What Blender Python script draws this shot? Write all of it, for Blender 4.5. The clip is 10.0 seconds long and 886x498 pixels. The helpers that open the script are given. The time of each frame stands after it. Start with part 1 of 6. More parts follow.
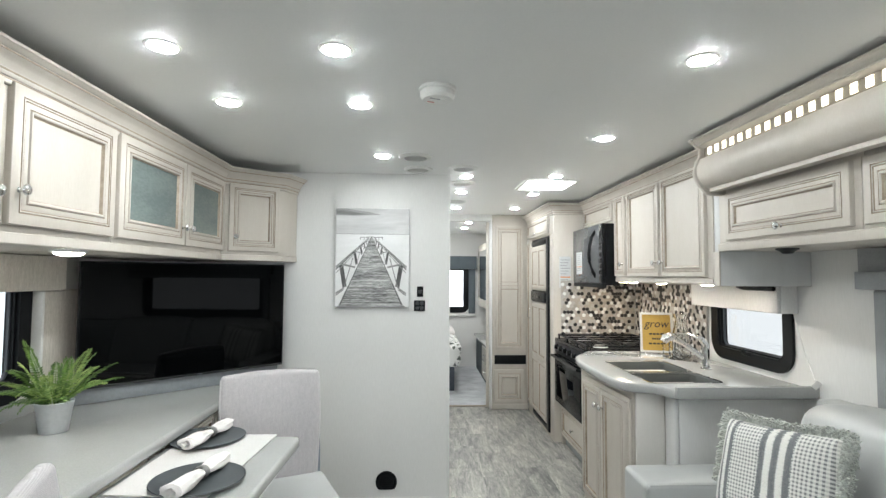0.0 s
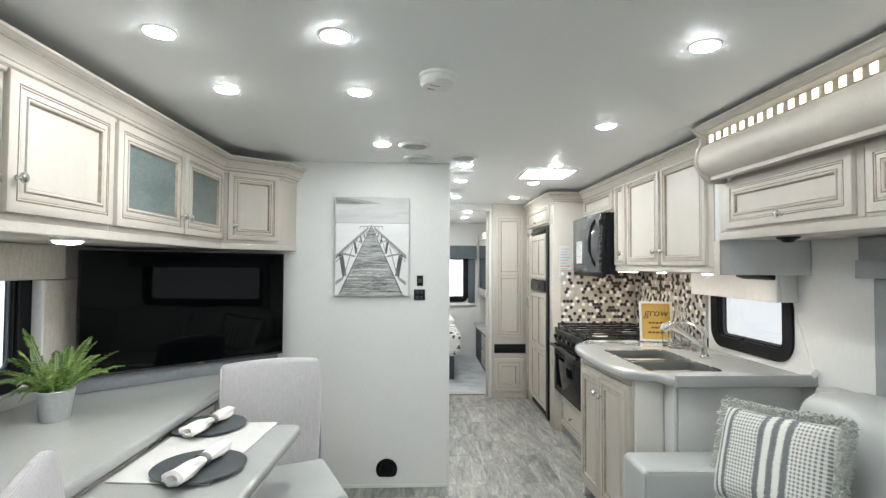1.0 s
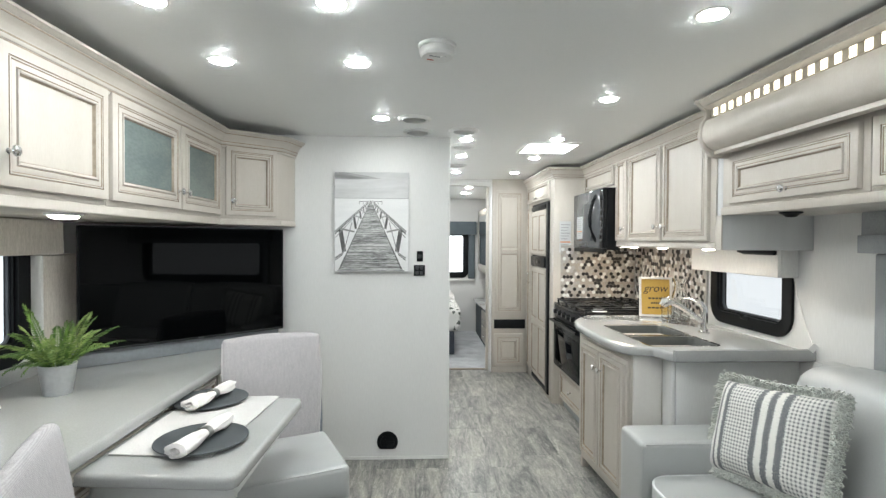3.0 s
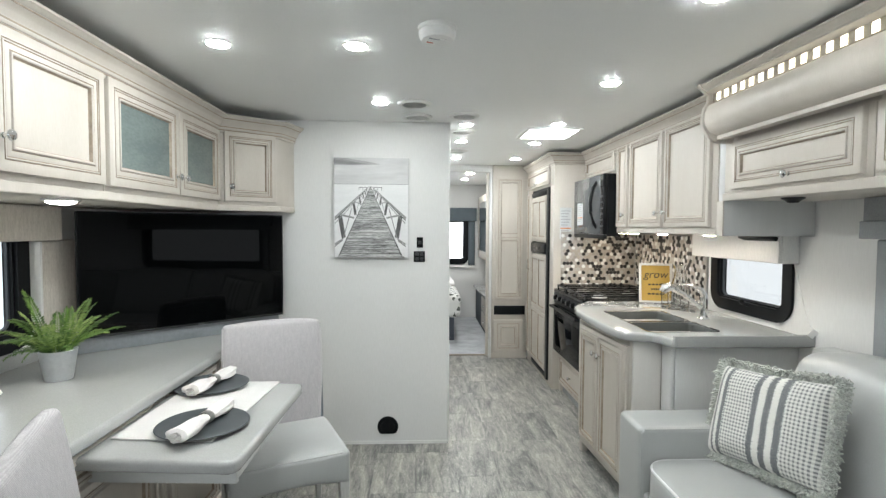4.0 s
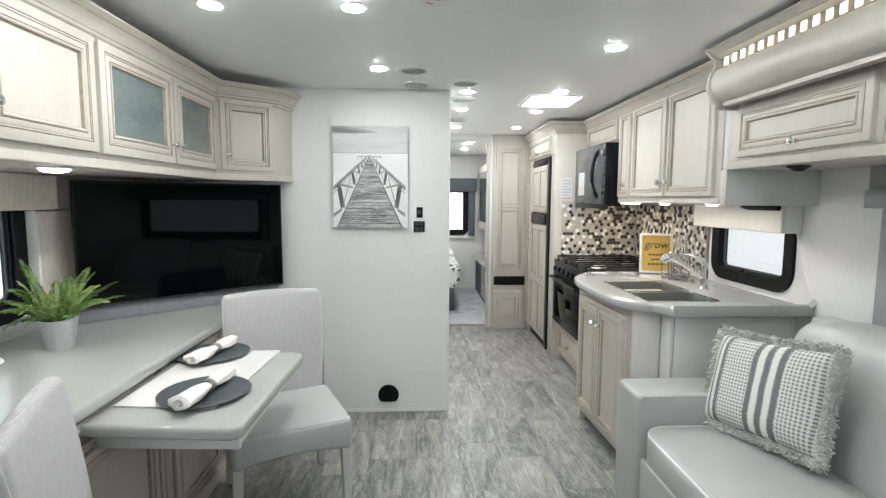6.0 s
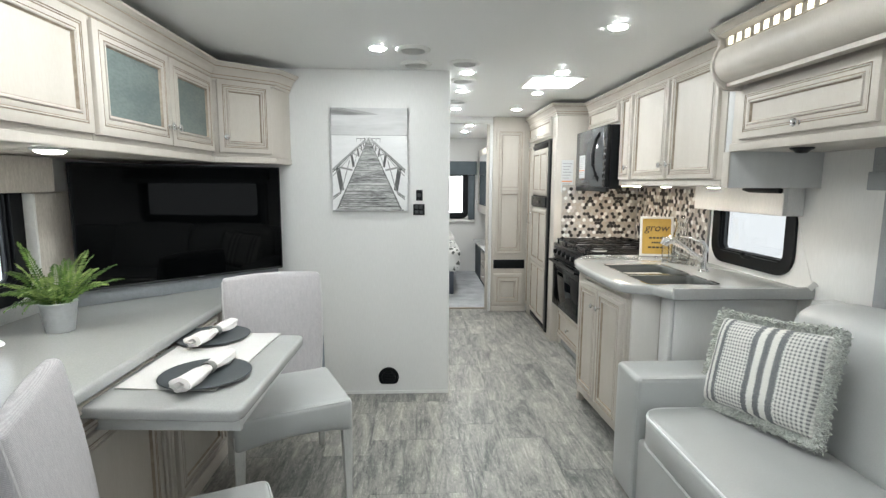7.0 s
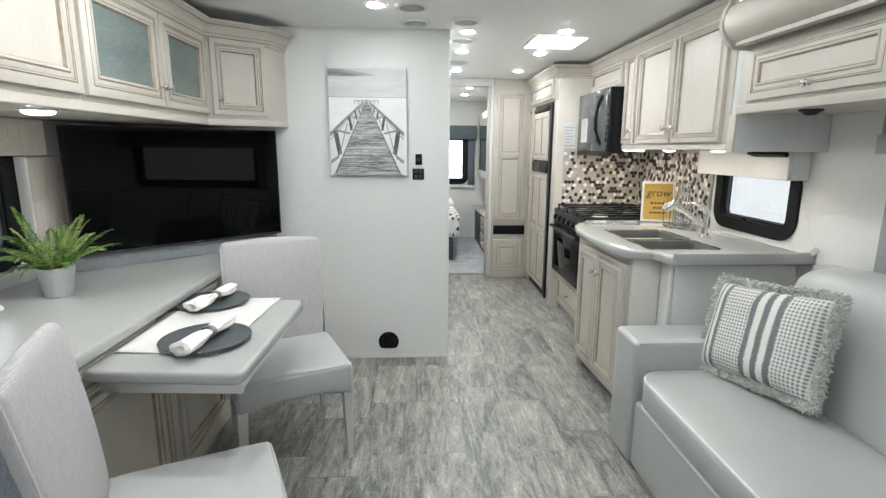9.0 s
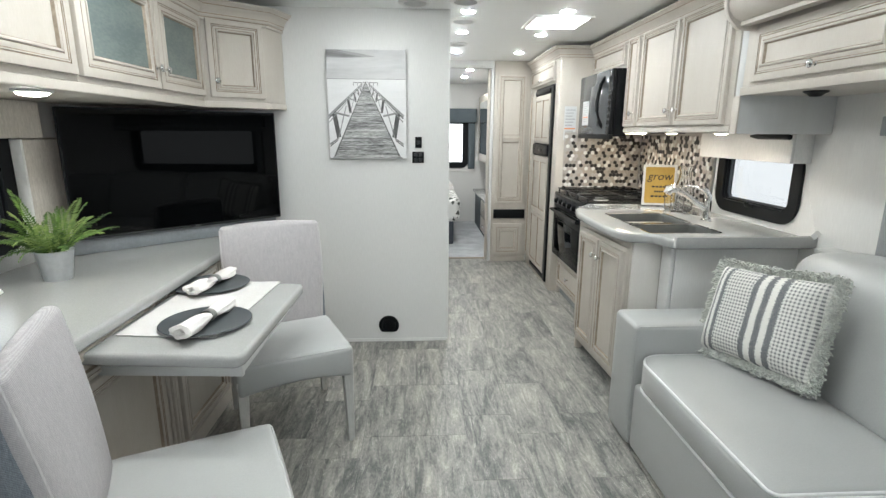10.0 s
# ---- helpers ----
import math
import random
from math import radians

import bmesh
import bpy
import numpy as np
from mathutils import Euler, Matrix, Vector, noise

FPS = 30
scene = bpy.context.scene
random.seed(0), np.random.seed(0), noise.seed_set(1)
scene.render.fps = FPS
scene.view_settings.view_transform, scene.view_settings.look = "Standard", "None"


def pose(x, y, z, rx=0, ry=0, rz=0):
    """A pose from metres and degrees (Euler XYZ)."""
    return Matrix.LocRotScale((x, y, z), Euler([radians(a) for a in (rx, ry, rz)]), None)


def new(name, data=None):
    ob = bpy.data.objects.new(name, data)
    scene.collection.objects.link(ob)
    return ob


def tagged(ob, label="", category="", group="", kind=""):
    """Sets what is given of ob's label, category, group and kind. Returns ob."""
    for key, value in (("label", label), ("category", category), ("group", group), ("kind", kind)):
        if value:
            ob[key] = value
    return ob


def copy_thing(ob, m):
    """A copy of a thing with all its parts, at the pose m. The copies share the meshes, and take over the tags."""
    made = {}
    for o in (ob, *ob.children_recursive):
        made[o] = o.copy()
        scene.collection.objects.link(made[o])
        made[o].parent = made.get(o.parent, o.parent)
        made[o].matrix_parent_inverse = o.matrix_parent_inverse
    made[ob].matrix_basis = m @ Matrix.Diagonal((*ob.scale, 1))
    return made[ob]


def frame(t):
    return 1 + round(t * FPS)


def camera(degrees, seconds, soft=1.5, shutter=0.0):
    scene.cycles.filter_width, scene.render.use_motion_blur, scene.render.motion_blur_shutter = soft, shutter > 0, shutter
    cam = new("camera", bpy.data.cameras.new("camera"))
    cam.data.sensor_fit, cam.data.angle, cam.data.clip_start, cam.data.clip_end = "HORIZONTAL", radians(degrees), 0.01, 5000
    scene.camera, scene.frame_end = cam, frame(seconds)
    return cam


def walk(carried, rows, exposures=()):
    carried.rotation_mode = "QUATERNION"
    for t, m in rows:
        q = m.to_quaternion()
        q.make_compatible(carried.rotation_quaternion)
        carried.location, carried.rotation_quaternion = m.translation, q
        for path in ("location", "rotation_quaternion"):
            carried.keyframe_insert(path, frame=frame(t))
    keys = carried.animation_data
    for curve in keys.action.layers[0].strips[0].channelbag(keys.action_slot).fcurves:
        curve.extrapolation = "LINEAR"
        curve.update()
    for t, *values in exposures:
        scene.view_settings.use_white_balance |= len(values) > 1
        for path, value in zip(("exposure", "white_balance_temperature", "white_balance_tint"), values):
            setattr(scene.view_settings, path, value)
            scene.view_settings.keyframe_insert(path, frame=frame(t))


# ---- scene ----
cam = camera(82.49, 10.0, 1.4)
walk(cam, [
    (0, pose(-0.0000, -0.0366, 1.4749, 92.975, -0.324, -2.526)),
    (0.5, pose(-0.0011, -0.0344, 1.4726, 92.428, -0.323, -2.552)),
    (1, pose(-0.0015, -0.0311, 1.4706, 91.812, -0.314, -2.568)),
    (1.5, pose(-0.0016, -0.0277, 1.4693, 91.234, -0.313, -2.565)),
    (2, pose(-0.0011, -0.0243, 1.4683, 90.493, -0.303, -2.564)),
    (2.5, pose(-0.0005, -0.0206, 1.4671, 89.803, -0.304, -2.560)),
    (4, pose(0.0003, -0.0087, 1.4623, 87.604, -0.300, -2.562)),
    (4.5, pose(0.0004, -0.0044, 1.4601, 86.778, -0.297, -2.564)),
    (5, pose(0.0004, 0.0001, 1.4573, 86.028, -0.278, -2.577)),
    (5.5, pose(-0.0000, 0.0044, 1.4547, 85.244, -0.292, -2.582)),
    (7, pose(-0.0015, 0.0175, 1.4468, 82.529, -0.288, -2.633)),
    (7.5, pose(-0.0018, 0.0224, 1.4441, 81.660, -0.290, -2.646)),
    (8, pose(-0.0022, 0.0273, 1.4416, 80.702, -0.308, -2.666)),
    (8.5, pose(-0.0027, 0.0322, 1.4392, 79.651, -0.318, -2.679)),
    (9, pose(-0.0029, 0.0368, 1.4369, 78.713, -0.326, -2.705)),
    (9.5, pose(-0.0028, 0.0412, 1.4341, 77.772, -0.323, -2.698)),
    (10, pose(-0.0023, 0.0450, 1.4307, 76.957, -0.310, -2.702)),
])

# ---- world and exposure ----
scene.view_settings.exposure = 0.26
world = bpy.data.worlds.new("sky")
scene.world = world
world.use_nodes = True
wn = world.node_tree
sky = wn.nodes.new("ShaderNodeTexSky")
sky.sky_type, sky.sun_disc = "NISHITA", False
sky.sun_elevation, sky.sun_rotation = radians(40), radians(120)
wn.nodes["Background"].inputs["Strength"].default_value = 0.06
wn.links.new(sky.outputs["Color"], wn.nodes["Background"].inputs["Color"])
LAMP = 240.0      # recessed ceiling lamps
PUCK = 145.0       # lamps under the cabinets
STRIP = 2.0        # strip on the valance
DAY = 0.80         # daylight outside the side windows
FRONT_FILL = 1.7    # unseen fill panel added beyond a supposed windscreen

# ---- materials ----
def mat(name, a, b=None, rough=0.5, metal=0.0, big=3.0, fine=60.0, stretch=(1, 1, 1), bump=0.0, mix=0.5, coat=0.0, rvar=0.08):
    """Colour between a and b over two scales of noise, with fine relief."""
    b = b or tuple(v * 0.92 for v in a)
    m = bpy.data.materials.new(name)
    m.use_nodes = True
    nt, L = m.node_tree, m.node_tree.links
    p = nt.nodes["Principled BSDF"]
    tc = nt.nodes.new("ShaderNodeTexCoord")
    mp = nt.nodes.new("ShaderNodeMapping")
    mp.inputs["Scale"].default_value = stretch
    L.new(tc.outputs["Object"], mp.inputs["Vector"])
    n1, n2 = nt.nodes.new("ShaderNodeTexNoise"), nt.nodes.new("ShaderNodeTexNoise")
    n1.inputs["Scale"].default_value, n2.inputs["Scale"].default_value = big, fine
    n1.inputs["Detail"].default_value = 5
    n2.inputs["Detail"].default_value = 3
    for n in (n1, n2):
        L.new(mp.outputs["Vector"], n.inputs["Vector"])
    mx = nt.nodes.new("ShaderNodeMix")
    mx.inputs["Factor"].default_value = mix
    L.new(n1.outputs["Fac"], mx.inputs["A"])
    L.new(n2.outputs["Fac"], mx.inputs["B"])
    ramp = nt.nodes.new("ShaderNodeMapRange")
    ramp.inputs["From Min"].default_value, ramp.inputs["From Max"].default_value = 0.36, 0.64
    L.new(mx.outputs["Result"], ramp.inputs["Value"])
    c = nt.nodes.new("ShaderNodeMix")
    c.data_type = "RGBA"
    c.inputs["A"].default_value, c.inputs["B"].default_value = (*a, 1), (*b, 1)
    L.new(ramp.outputs["Result"], c.inputs["Factor"])
    L.new(c.outputs["Result"], p.inputs["Base Color"])
    r = nt.nodes.new("ShaderNodeMapRange")
    r.inputs["To Min"].default_value, r.inputs["To Max"].default_value = max(0.02, rough - rvar), min(1, rough + rvar)
    L.new(n1.outputs["Fac"], r.inputs["Value"])
    L.new(r.outputs["Result"], p.inputs["Roughness"])
    p.inputs["Metallic"].default_value = metal
    p.inputs["Coat Weight"].default_value = coat
    p.inputs["Coat Roughness"].default_value = 0.15
    if bump:
        bp = nt.nodes.new("ShaderNodeBump")
        bp.inputs["Strength"].default_value, bp.inputs["Distance"].default_value = bump, 0.004
        L.new(n2.outputs["Fac"], bp.inputs["Height"])
        L.new(bp.outputs["Normal"], p.inputs["Normal"])
    return m


def glow(name, colour, strength, base=1.0):
    m = bpy.data.materials.new(name)
    m.use_nodes = True
    p = m.node_tree.nodes["Principled BSDF"]
    p.inputs["Base Color"].default_value = (*(v * base for v in colour), 1)
    p.inputs["Emission Color"].default_value = (*colour, 1)
    p.inputs["Emission Strength"].default_value = strength
    return m


def glass(name, colour=(1, 1, 1), rough=0.0, ior=1.45):
    m = bpy.data.materials.new(name)
    m.use_nodes = True
    p = m.node_tree.nodes["Principled BSDF"]
    p.inputs["Base Color"].default_value = (*colour, 1)
    p.inputs["Transmission Weight"].default_value = 1
    p.inputs["Roughness"].default_value, p.inputs["IOR"].default_value = rough, ior
    return m


CREAM = mat("cream_paint", (0.535, 0.497, 0.447), (0.495, 0.455, 0.403), 0.44, big=2.5, fine=40, stretch=(6, 6, 1), bump=0.03, coat=0.04)
GLAZE = mat("brown_glaze", (0.25, 0.195, 0.145), (0.42, 0.35, 0.27), 0.45, big=9, fine=50)
# The same glaze, darkened for the shade under the table.
SHADEGLAZE = mat("shaded_glaze", (0.10, 0.085, 0.07), (0.18, 0.15, 0.12), 0.5, big=9, fine=50)
WALL = mat("wall_vinyl", (0.75, 0.748, 0.735), (0.705, 0.703, 0.69), 0.6, big=3, fine=230, stretch=(1, 1, 0.1), bump=0.05, mix=0.65)
CEILING = mat("ceiling_panel", (0.86, 0.87, 0.862), (0.83, 0.84, 0.832), 0.45, big=0.8, fine=160, bump=0.03)
WHITE = mat("white_plastic", (0.8, 0.8, 0.78), (0.74, 0.74, 0.72), 0.35, big=8)
COUNTER = mat("grey_solid_surface", (0.405, 0.41, 0.402), (0.35, 0.355, 0.348), 0.13, big=4, fine=240, mix=0.7, coat=0.2)
COUNTER.node_tree.nodes["Principled BSDF"].inputs["Coat Roughness"].default_value = 0.10
VINYL = mat("grey_vinyl", (0.43, 0.44, 0.434), (0.385, 0.395, 0.39), 0.32, big=3, fine=260, bump=0.10)
PIPING = mat("piping", (0.76, 0.77, 0.76), (0.68, 0.69, 0.69), 0.45, big=20)
# Linen made lighter and warmer, with the puck lamp's light in its colour.
VALANCE = mat("puck_lit_beige_linen", (0.72, 0.675, 0.61), (0.52, 0.48, 0.43), 0.85, big=70, fine=300, stretch=(1.5, 1.5, 0.2), bump=0.4, mix=0.6)
FABRIC = mat("linen", (0.60, 0.585, 0.585), (0.47, 0.46, 0.465), 0.85, big=90, fine=330, stretch=(1.5, 1.5, 0.14), bump=0.4, mix=0.6)
GREYCLOTH = mat("grey_cloth", (0.36, 0.375, 0.385), (0.26, 0.27, 0.28), 0.85, big=10, fine=260, bump=0.3, mix=0.7)
BLACK = mat("black_plastic", (0.0045, 0.0052, 0.0062), (0.008, 0.0088, 0.010), 0.34, big=10)
SCREEN = mat("screen", (0.0012, 0.0014, 0.0016), (0.0012, 0.0014, 0.0016), 0.025, big=2, rvar=0.01)
STEEL = mat("brushed_steel", (0.40, 0.40, 0.395), (0.33, 0.33, 0.325), 0.42, 1.0, big=6, fine=150, stretch=(1, 12, 1))
CHROME = mat("chrome", (0.75, 0.75, 0.74), (0.68, 0.68, 0.67), 0.12, 1.0, big=8, rvar=0.04)
SCREEN.node_tree.nodes["Principled BSDF"].inputs["Specular IOR Level"].default_value = 0.15
BLACK.node_tree.nodes["Principled BSDF"].inputs["Specular IOR Level"].default_value = 0.16
LAMPLENS = glow("lamp_lens", (0.925, 0.975, 0.975), LAMP)
BEDLENS = glow("bedroom_lamp_lens", (0.96, 0.975, 0.955), LAMP * 1.8)
PUCKLENS = glow("puck_lens", (1.0, 0.92, 0.80), PUCK)
STRIPLENS = glow("strip_lens", (1.0, 0.93, 0.76), STRIP)
FRONTGLOW = glow("front_fill_glow", (0.86, 0.94, 1.0), FRONT_FILL, 0.0)
SIDELIGHT = glow("side_daylight", (0.85, 0.94, 1.0), 1.3, 0.0)
BEDLIGHT = glow("bedroom_daylight", (0.93, 0.97, 1.0), 4.0, 0.0)
DAYLIGHT = glow("daylight", (0.90, 0.96, 1.0), DAY, 0.0)


def ribbed(name, a, b, depth):
    """Woven cloth with fine level ribs."""
    m = mat(name, a, b, 0.85, big=80, fine=330, stretch=(1.2, 1.2, 0.3), mix=0.6)
    nt, L = m.node_tree, m.node_tree.links
    p = nt.nodes["Principled BSDF"]
    tc, w = nt.nodes.new("ShaderNodeTexCoord"), nt.nodes.new("ShaderNodeTexWave")
    w.bands_direction = "Z"
    w.inputs["Scale"].default_value, w.inputs["Distortion"].default_value = 84.0, 2.2
    w.inputs["Detail Scale"].default_value = 6.0
    L.new(tc.outputs["Object"], w.inputs["Vector"])
    mx = nt.nodes.new("ShaderNodeMix")
    mx.data_type, mx.blend_type = "RGBA", "MULTIPLY"
    rng_ = nt.nodes.new("ShaderNodeMapRange")
    rng_.inputs["To Min"].default_value, rng_.inputs["To Max"].default_value = 1 - depth, 1.05
    L.new(w.outputs["Fac"], rng_.inputs["Value"])
    mx.inputs["Factor"].default_value = 1
    L.new(p.inputs["Base Color"].links[0].from_socket, mx.inputs["A"])
    L.new(rng_.outputs["Result"], mx.inputs["B"])
    L.new(mx.outputs["Result"], p.inputs["Base Color"])
    bp = nt.nodes.new("ShaderNodeBump")
    bp.inputs["Strength"].default_value, bp.inputs["Distance"].default_value = 0.35, 0.002
    L.new(w.outputs["Fac"], bp.inputs["Height"])
    L.new(bp.outputs["Normal"], p.inputs["Normal"])
    return m


TWILL = ribbed("ribbed_twill", (0.505, 0.484, 0.494), (0.42, 0.406, 0.418), 0.10)
DENIM = ribbed("denim_twill", (0.27, 0.295, 0.33), (0.16, 0.185, 0.215), 0.22)
PANE = glass("pane")

# ---- mesh helpers ----
ORIGIN = {}


def thing(name, label, category, base=(0, 0, 0), group="", kind=""):
    ob = new(name)
    ob.empty_display_size = 0.1
    ob.location = base
    ORIGIN[ob.name] = Vector(base)
    return tagged(ob, label, category, group, kind)


def part(name, bm, material, parent=None, label="", smooth=True):
    me = bpy.data.meshes.new(name)
    root = parent
    while root is not None and root.parent is not None:
        root = root.parent
    if root is not None and root.name in ORIGIN:
        bm.transform(Matrix.Translation(-ORIGIN[root.name]))
    bmesh.ops.recalc_face_normals(bm, faces=bm.faces)
    bm.to_mesh(me)
    bm.free()
    for m in material if isinstance(material, (list, tuple)) else [material]:
        me.materials.append(m)
    if smooth:
        me.polygons.foreach_set("use_smooth", [True] * len(me.polygons))
        me.set_sharp_from_angle(angle=radians(35))
    ob = new(name, me)
    ob.parent = parent
    return tagged(ob, label)


def box(x0, x1, y0, y1, z0, z1, bevel=0.0, seg=2, bm=None, m=None):
    own = bmesh.new()
    bmesh.ops.create_cube(own, size=1)
    for v in own.verts:
        v.co = Vector((x0 + (v.co.x + 0.5) * (x1 - x0), y0 + (v.co.y + 0.5) * (y1 - y0), z0 + (v.co.z + 0.5) * (z1 - z0)))
    if bevel:
        bmesh.ops.bevel(own, geom=own.edges[:], offset=bevel, segments=seg, affect="EDGES", profile=0.5)
    if m:
        own.transform(m)
    if bm is None:
        return own
    merge(bm, own)
    return bm


def merge(bm, own):
    me = bpy.data.meshes.new("tmp")
    own.to_mesh(me)
    own.free()
    bm.from_mesh(me)
    bpy.data.meshes.remove(me)
    return bm


def cyl(r, z0, z1, seg=24, r2=None, m=None, bevel=0.0, bm=None):
    own = bmesh.new()
    bmesh.ops.create_cone(own, cap_ends=True, segments=seg, radius1=r, radius2=r if r2 is None else r2, depth=z1 - z0)
    bmesh.ops.translate(own, verts=own.verts, vec=(0, 0, (z0 + z1) / 2))
    if bevel:
        bmesh.ops.bevel(own, geom=[e for e in own.edges if len(e.link_faces) == 2 and any(len(f.verts) > 4 for f in e.link_faces)], offset=bevel, segments=2, affect="EDGES")
    if m:
        own.transform(m)
    return merge(bm, own) if bm is not None else own


def lathe(profile, seg=28, m=None, bm=None):
    """Turns (radius, height) pairs round z."""
    own = bmesh.new()
    rings = []
    for r, z in profile:
        rings.append([own.verts.new((r * math.cos(2 * math.pi * k / seg), r * math.sin(2 * math.pi * k / seg), z)) for k in range(seg)])
    for a, b in zip(rings, rings[1:]):
        for k in range(seg):
            own.faces.new((a[k], a[(k + 1) % seg], b[(k + 1) % seg], b[k]))
    for ring in (rings[0], rings[-1]):
        own.faces.new(ring)
    if m:
        own.transform(m)
    return merge(bm, own) if bm is not None else own


def extrude(outline, depth, m=None, bevel=0.0, seg=2, bm=None):
    """A flat outline of (x, y) pairs raised by depth along z."""
    own = bmesh.new()
    low = [own.verts.new((x, y, 0)) for x, y in outline]
    f = own.faces.new(low)
    res = bmesh.ops.extrude_face_region(own, geom=[f])
    bmesh.ops.translate(own, verts=[g for g in res["geom"] if isinstance(g, bmesh.types.BMVert)], vec=(0, 0, depth))
    if bevel:
        rim = [e for e in own.edges if abs(e.verts[0].co.z - e.verts[1].co.z) < 1e-6]
        bmesh.ops.bevel(own, geom=rim, offset=bevel, segments=seg, affect="EDGES", profile=0.5)
    if m:
        own.transform(m)
    return merge(bm, own) if bm is not None else own


def tube(points, r, seg=8, bm=None, m=None):
    """A round bar along a line of points; r may be a list."""
    own = bmesh.new()
    pts = [Vector(p) for p in points]
    rings = []
    for k, p in enumerate(pts):
        d = (pts[min(k + 1, len(pts) - 1)] - pts[max(k - 1, 0)]).normalized()
        u = d.cross(Vector((0, 0, 1)) if abs(d.z) < 0.9 else Vector((1, 0, 0))).normalized()
        w = d.cross(u)
        rr = r[k] if isinstance(r, (list, tuple)) else r
        rings.append([own.verts.new(p + (u * math.cos(2 * math.pi * j / seg) + w * math.sin(2 * math.pi * j / seg)) * rr) for j in range(seg)])
    for a, b in zip(rings, rings[1:]):
        for j in range(seg):
            own.faces.new((a[j], a[(j + 1) % seg], b[(j + 1) % seg], b[j]))
    own.faces.new(rings[0])
    own.faces.new(rings[-1])
    if m:
        own.transform(m)
    return merge(bm, own) if bm is not None else own


def facing(origin, way):
    """A frame on a wall: local x along the front, z up, -y out of the front, which looks along way."""
    out = Vector((*way, 0)).normalized()
    along = Vector((-out.y, out.x, 0))
    m = Matrix.Identity(4)
    m.col[0][:3], m.col[1][:3], m.col[2][:3], m.col[3][:3] = along, -out, (0, 0, 1), origin
    return m


def wall(name, label, x0, x1, y0, y1, z0, z1, material=None):
    return tagged(part(name, box(x0, x1, y0, y1, z0, z1), material or WALL, None, "", False), label, "wall", kind="structure")


def rings(w, h, steps, bm=None):
    """Nested rectangles on a front: steps of (inset, depth, slot); the slot is that of the band that leads to it. Closed at the back and over the middle by the last slot."""
    own = bmesh.new()
    prev = None
    for inset, d, slot in steps:
        ring = [own.verts.new((x, d, z)) for x, z in ((inset, inset), (w - inset, inset), (w - inset, h - inset), (inset, h - inset))]
        if prev:
            for k in range(4):
                f = own.faces.new((prev[k], prev[(k + 1) % 4], ring[(k + 1) % 4], ring[k]))
                f.material_index = slot
        prev = ring
    return own, prev


def door(parent, m, w, h, knob=None, panel=None, name="door", stile=0.055, pull=True):
    """A raised-frame cabinet door with glazed grooves; m is its lower left corner on the cabinet's front."""
    T = -0.02
    s = stile
    a = 0.44 * s                              # outer groove pair, then the bead round the panel
    steps = [(0, 0, 0), (0, T + 0.005, 0), (0.002, T + 0.0015, 0), (0.006, T, 0), (a, T, 0), (a + 0.0012, T + 0.004, 1), (a + 0.0034, T + 0.004, 1), (a + 0.0046, T + 0.0005, 1),
             (a + 0.0085, T, 0), (a + 0.0105, T + 0.003, 1), (a + 0.0122, T + 0.002, 1), (s - 0.0135, T + 0.0015, 0), (s - 0.0122, T + 0.005, 1), (s - 0.0100, T + 0.005, 1),
             (s - 0.0082, T - 0.001, 0), (s - 0.0040, T - 0.002, 0), (s + 0.0000, T + 0.001, 0), (s + 0.0020, T + 0.008, 1), (s + 0.0055, T + 0.012, 1)]
    bm, last = rings(w, h, steps)
    bm.transform(m)
    d = part(name, bm, [CREAM, GLAZE], parent)
    i = s + 0.005
    pm = panel or CREAM
    part("glass_panel" if panel else "panel", box(i, w - i, T + 0.011, T + 0.017, i, h - i, m=m), pm, d, "frosted grey glass panel" if panel else "")
    if knob:
        prof = [(0.006, 0.0), (0.009, 0.001), (0.0055, 0.004), (0.005, 0.012), (0.010, 0.016), (0.0155, 0.020), (0.0165, 0.023), (0.014, 0.027), (0.007, 0.0295), (0.001, 0.030)]
        part("knob", lathe(prof, 20, m @ Matrix.Translation((knob[0], T, knob[1])) @ pose(0, 0, 0, 90)), CHROME, d, "brushed nickel knob")
    return d

# ---- the room ----
CEIL, PART_Y, LEFT_X, RIGHT_X = 2.16, 3.37, -1.80, 1.95
FRONT_Y, HALL_Y, BED_Y = -2.3, 5.62, 8.2
tagged(part("ceiling", box(-2.1, 2.3, FRONT_Y - 0.1, BED_Y + 0.2, CEIL, CEIL + 0.06), CEILING, None, "", False), "smooth matte light grey ceiling panel", "ceiling", kind="structure")
FLOORBASE = mat("floor_joint", (0.10, 0.10, 0.095), (0.13, 0.13, 0.12), 0.6)
floor = tagged(part("floor", box(-2.1, 2.3, FRONT_Y - 0.1, HALL_Y + 0.12, -0.06, -0.002), FLOORBASE, None, "", False), "grey stone-look vinyl plank floor", "floor", kind="structure")
wall("partition_wall", "pale grey vinyl-clad partition wall", -1.86, 0.19, PART_Y, PART_Y + 0.05, 0, CEIL)
wall("hall_wall", "pale grey vinyl-clad hallway wall", 0.14, 0.19, PART_Y + 0.052, HALL_Y, 0, CEIL)


def pierced(name, label, x, thick, y0, y1, holes, material=WALL):
    """A wall along y at x with openings (y0, y1, z0, z1) cut through it, built of the pieces between them."""
    bm = bmesh.new()
    cuts = sorted(holes)
    at = y0
    for a, b, lo, hi in cuts:
        box(x, x + thick, at, a, 0, CEIL, bm=bm)
        box(x, x + thick, a, b, 0, lo, bm=bm)
        box(x, x + thick, a, b, hi, CEIL, bm=bm)
        at = b
    box(x, x + thick, at, y1, 0, CEIL, bm=bm)
    return tagged(part(name, bm, material, None, "", False), label, "wall", kind="structure")


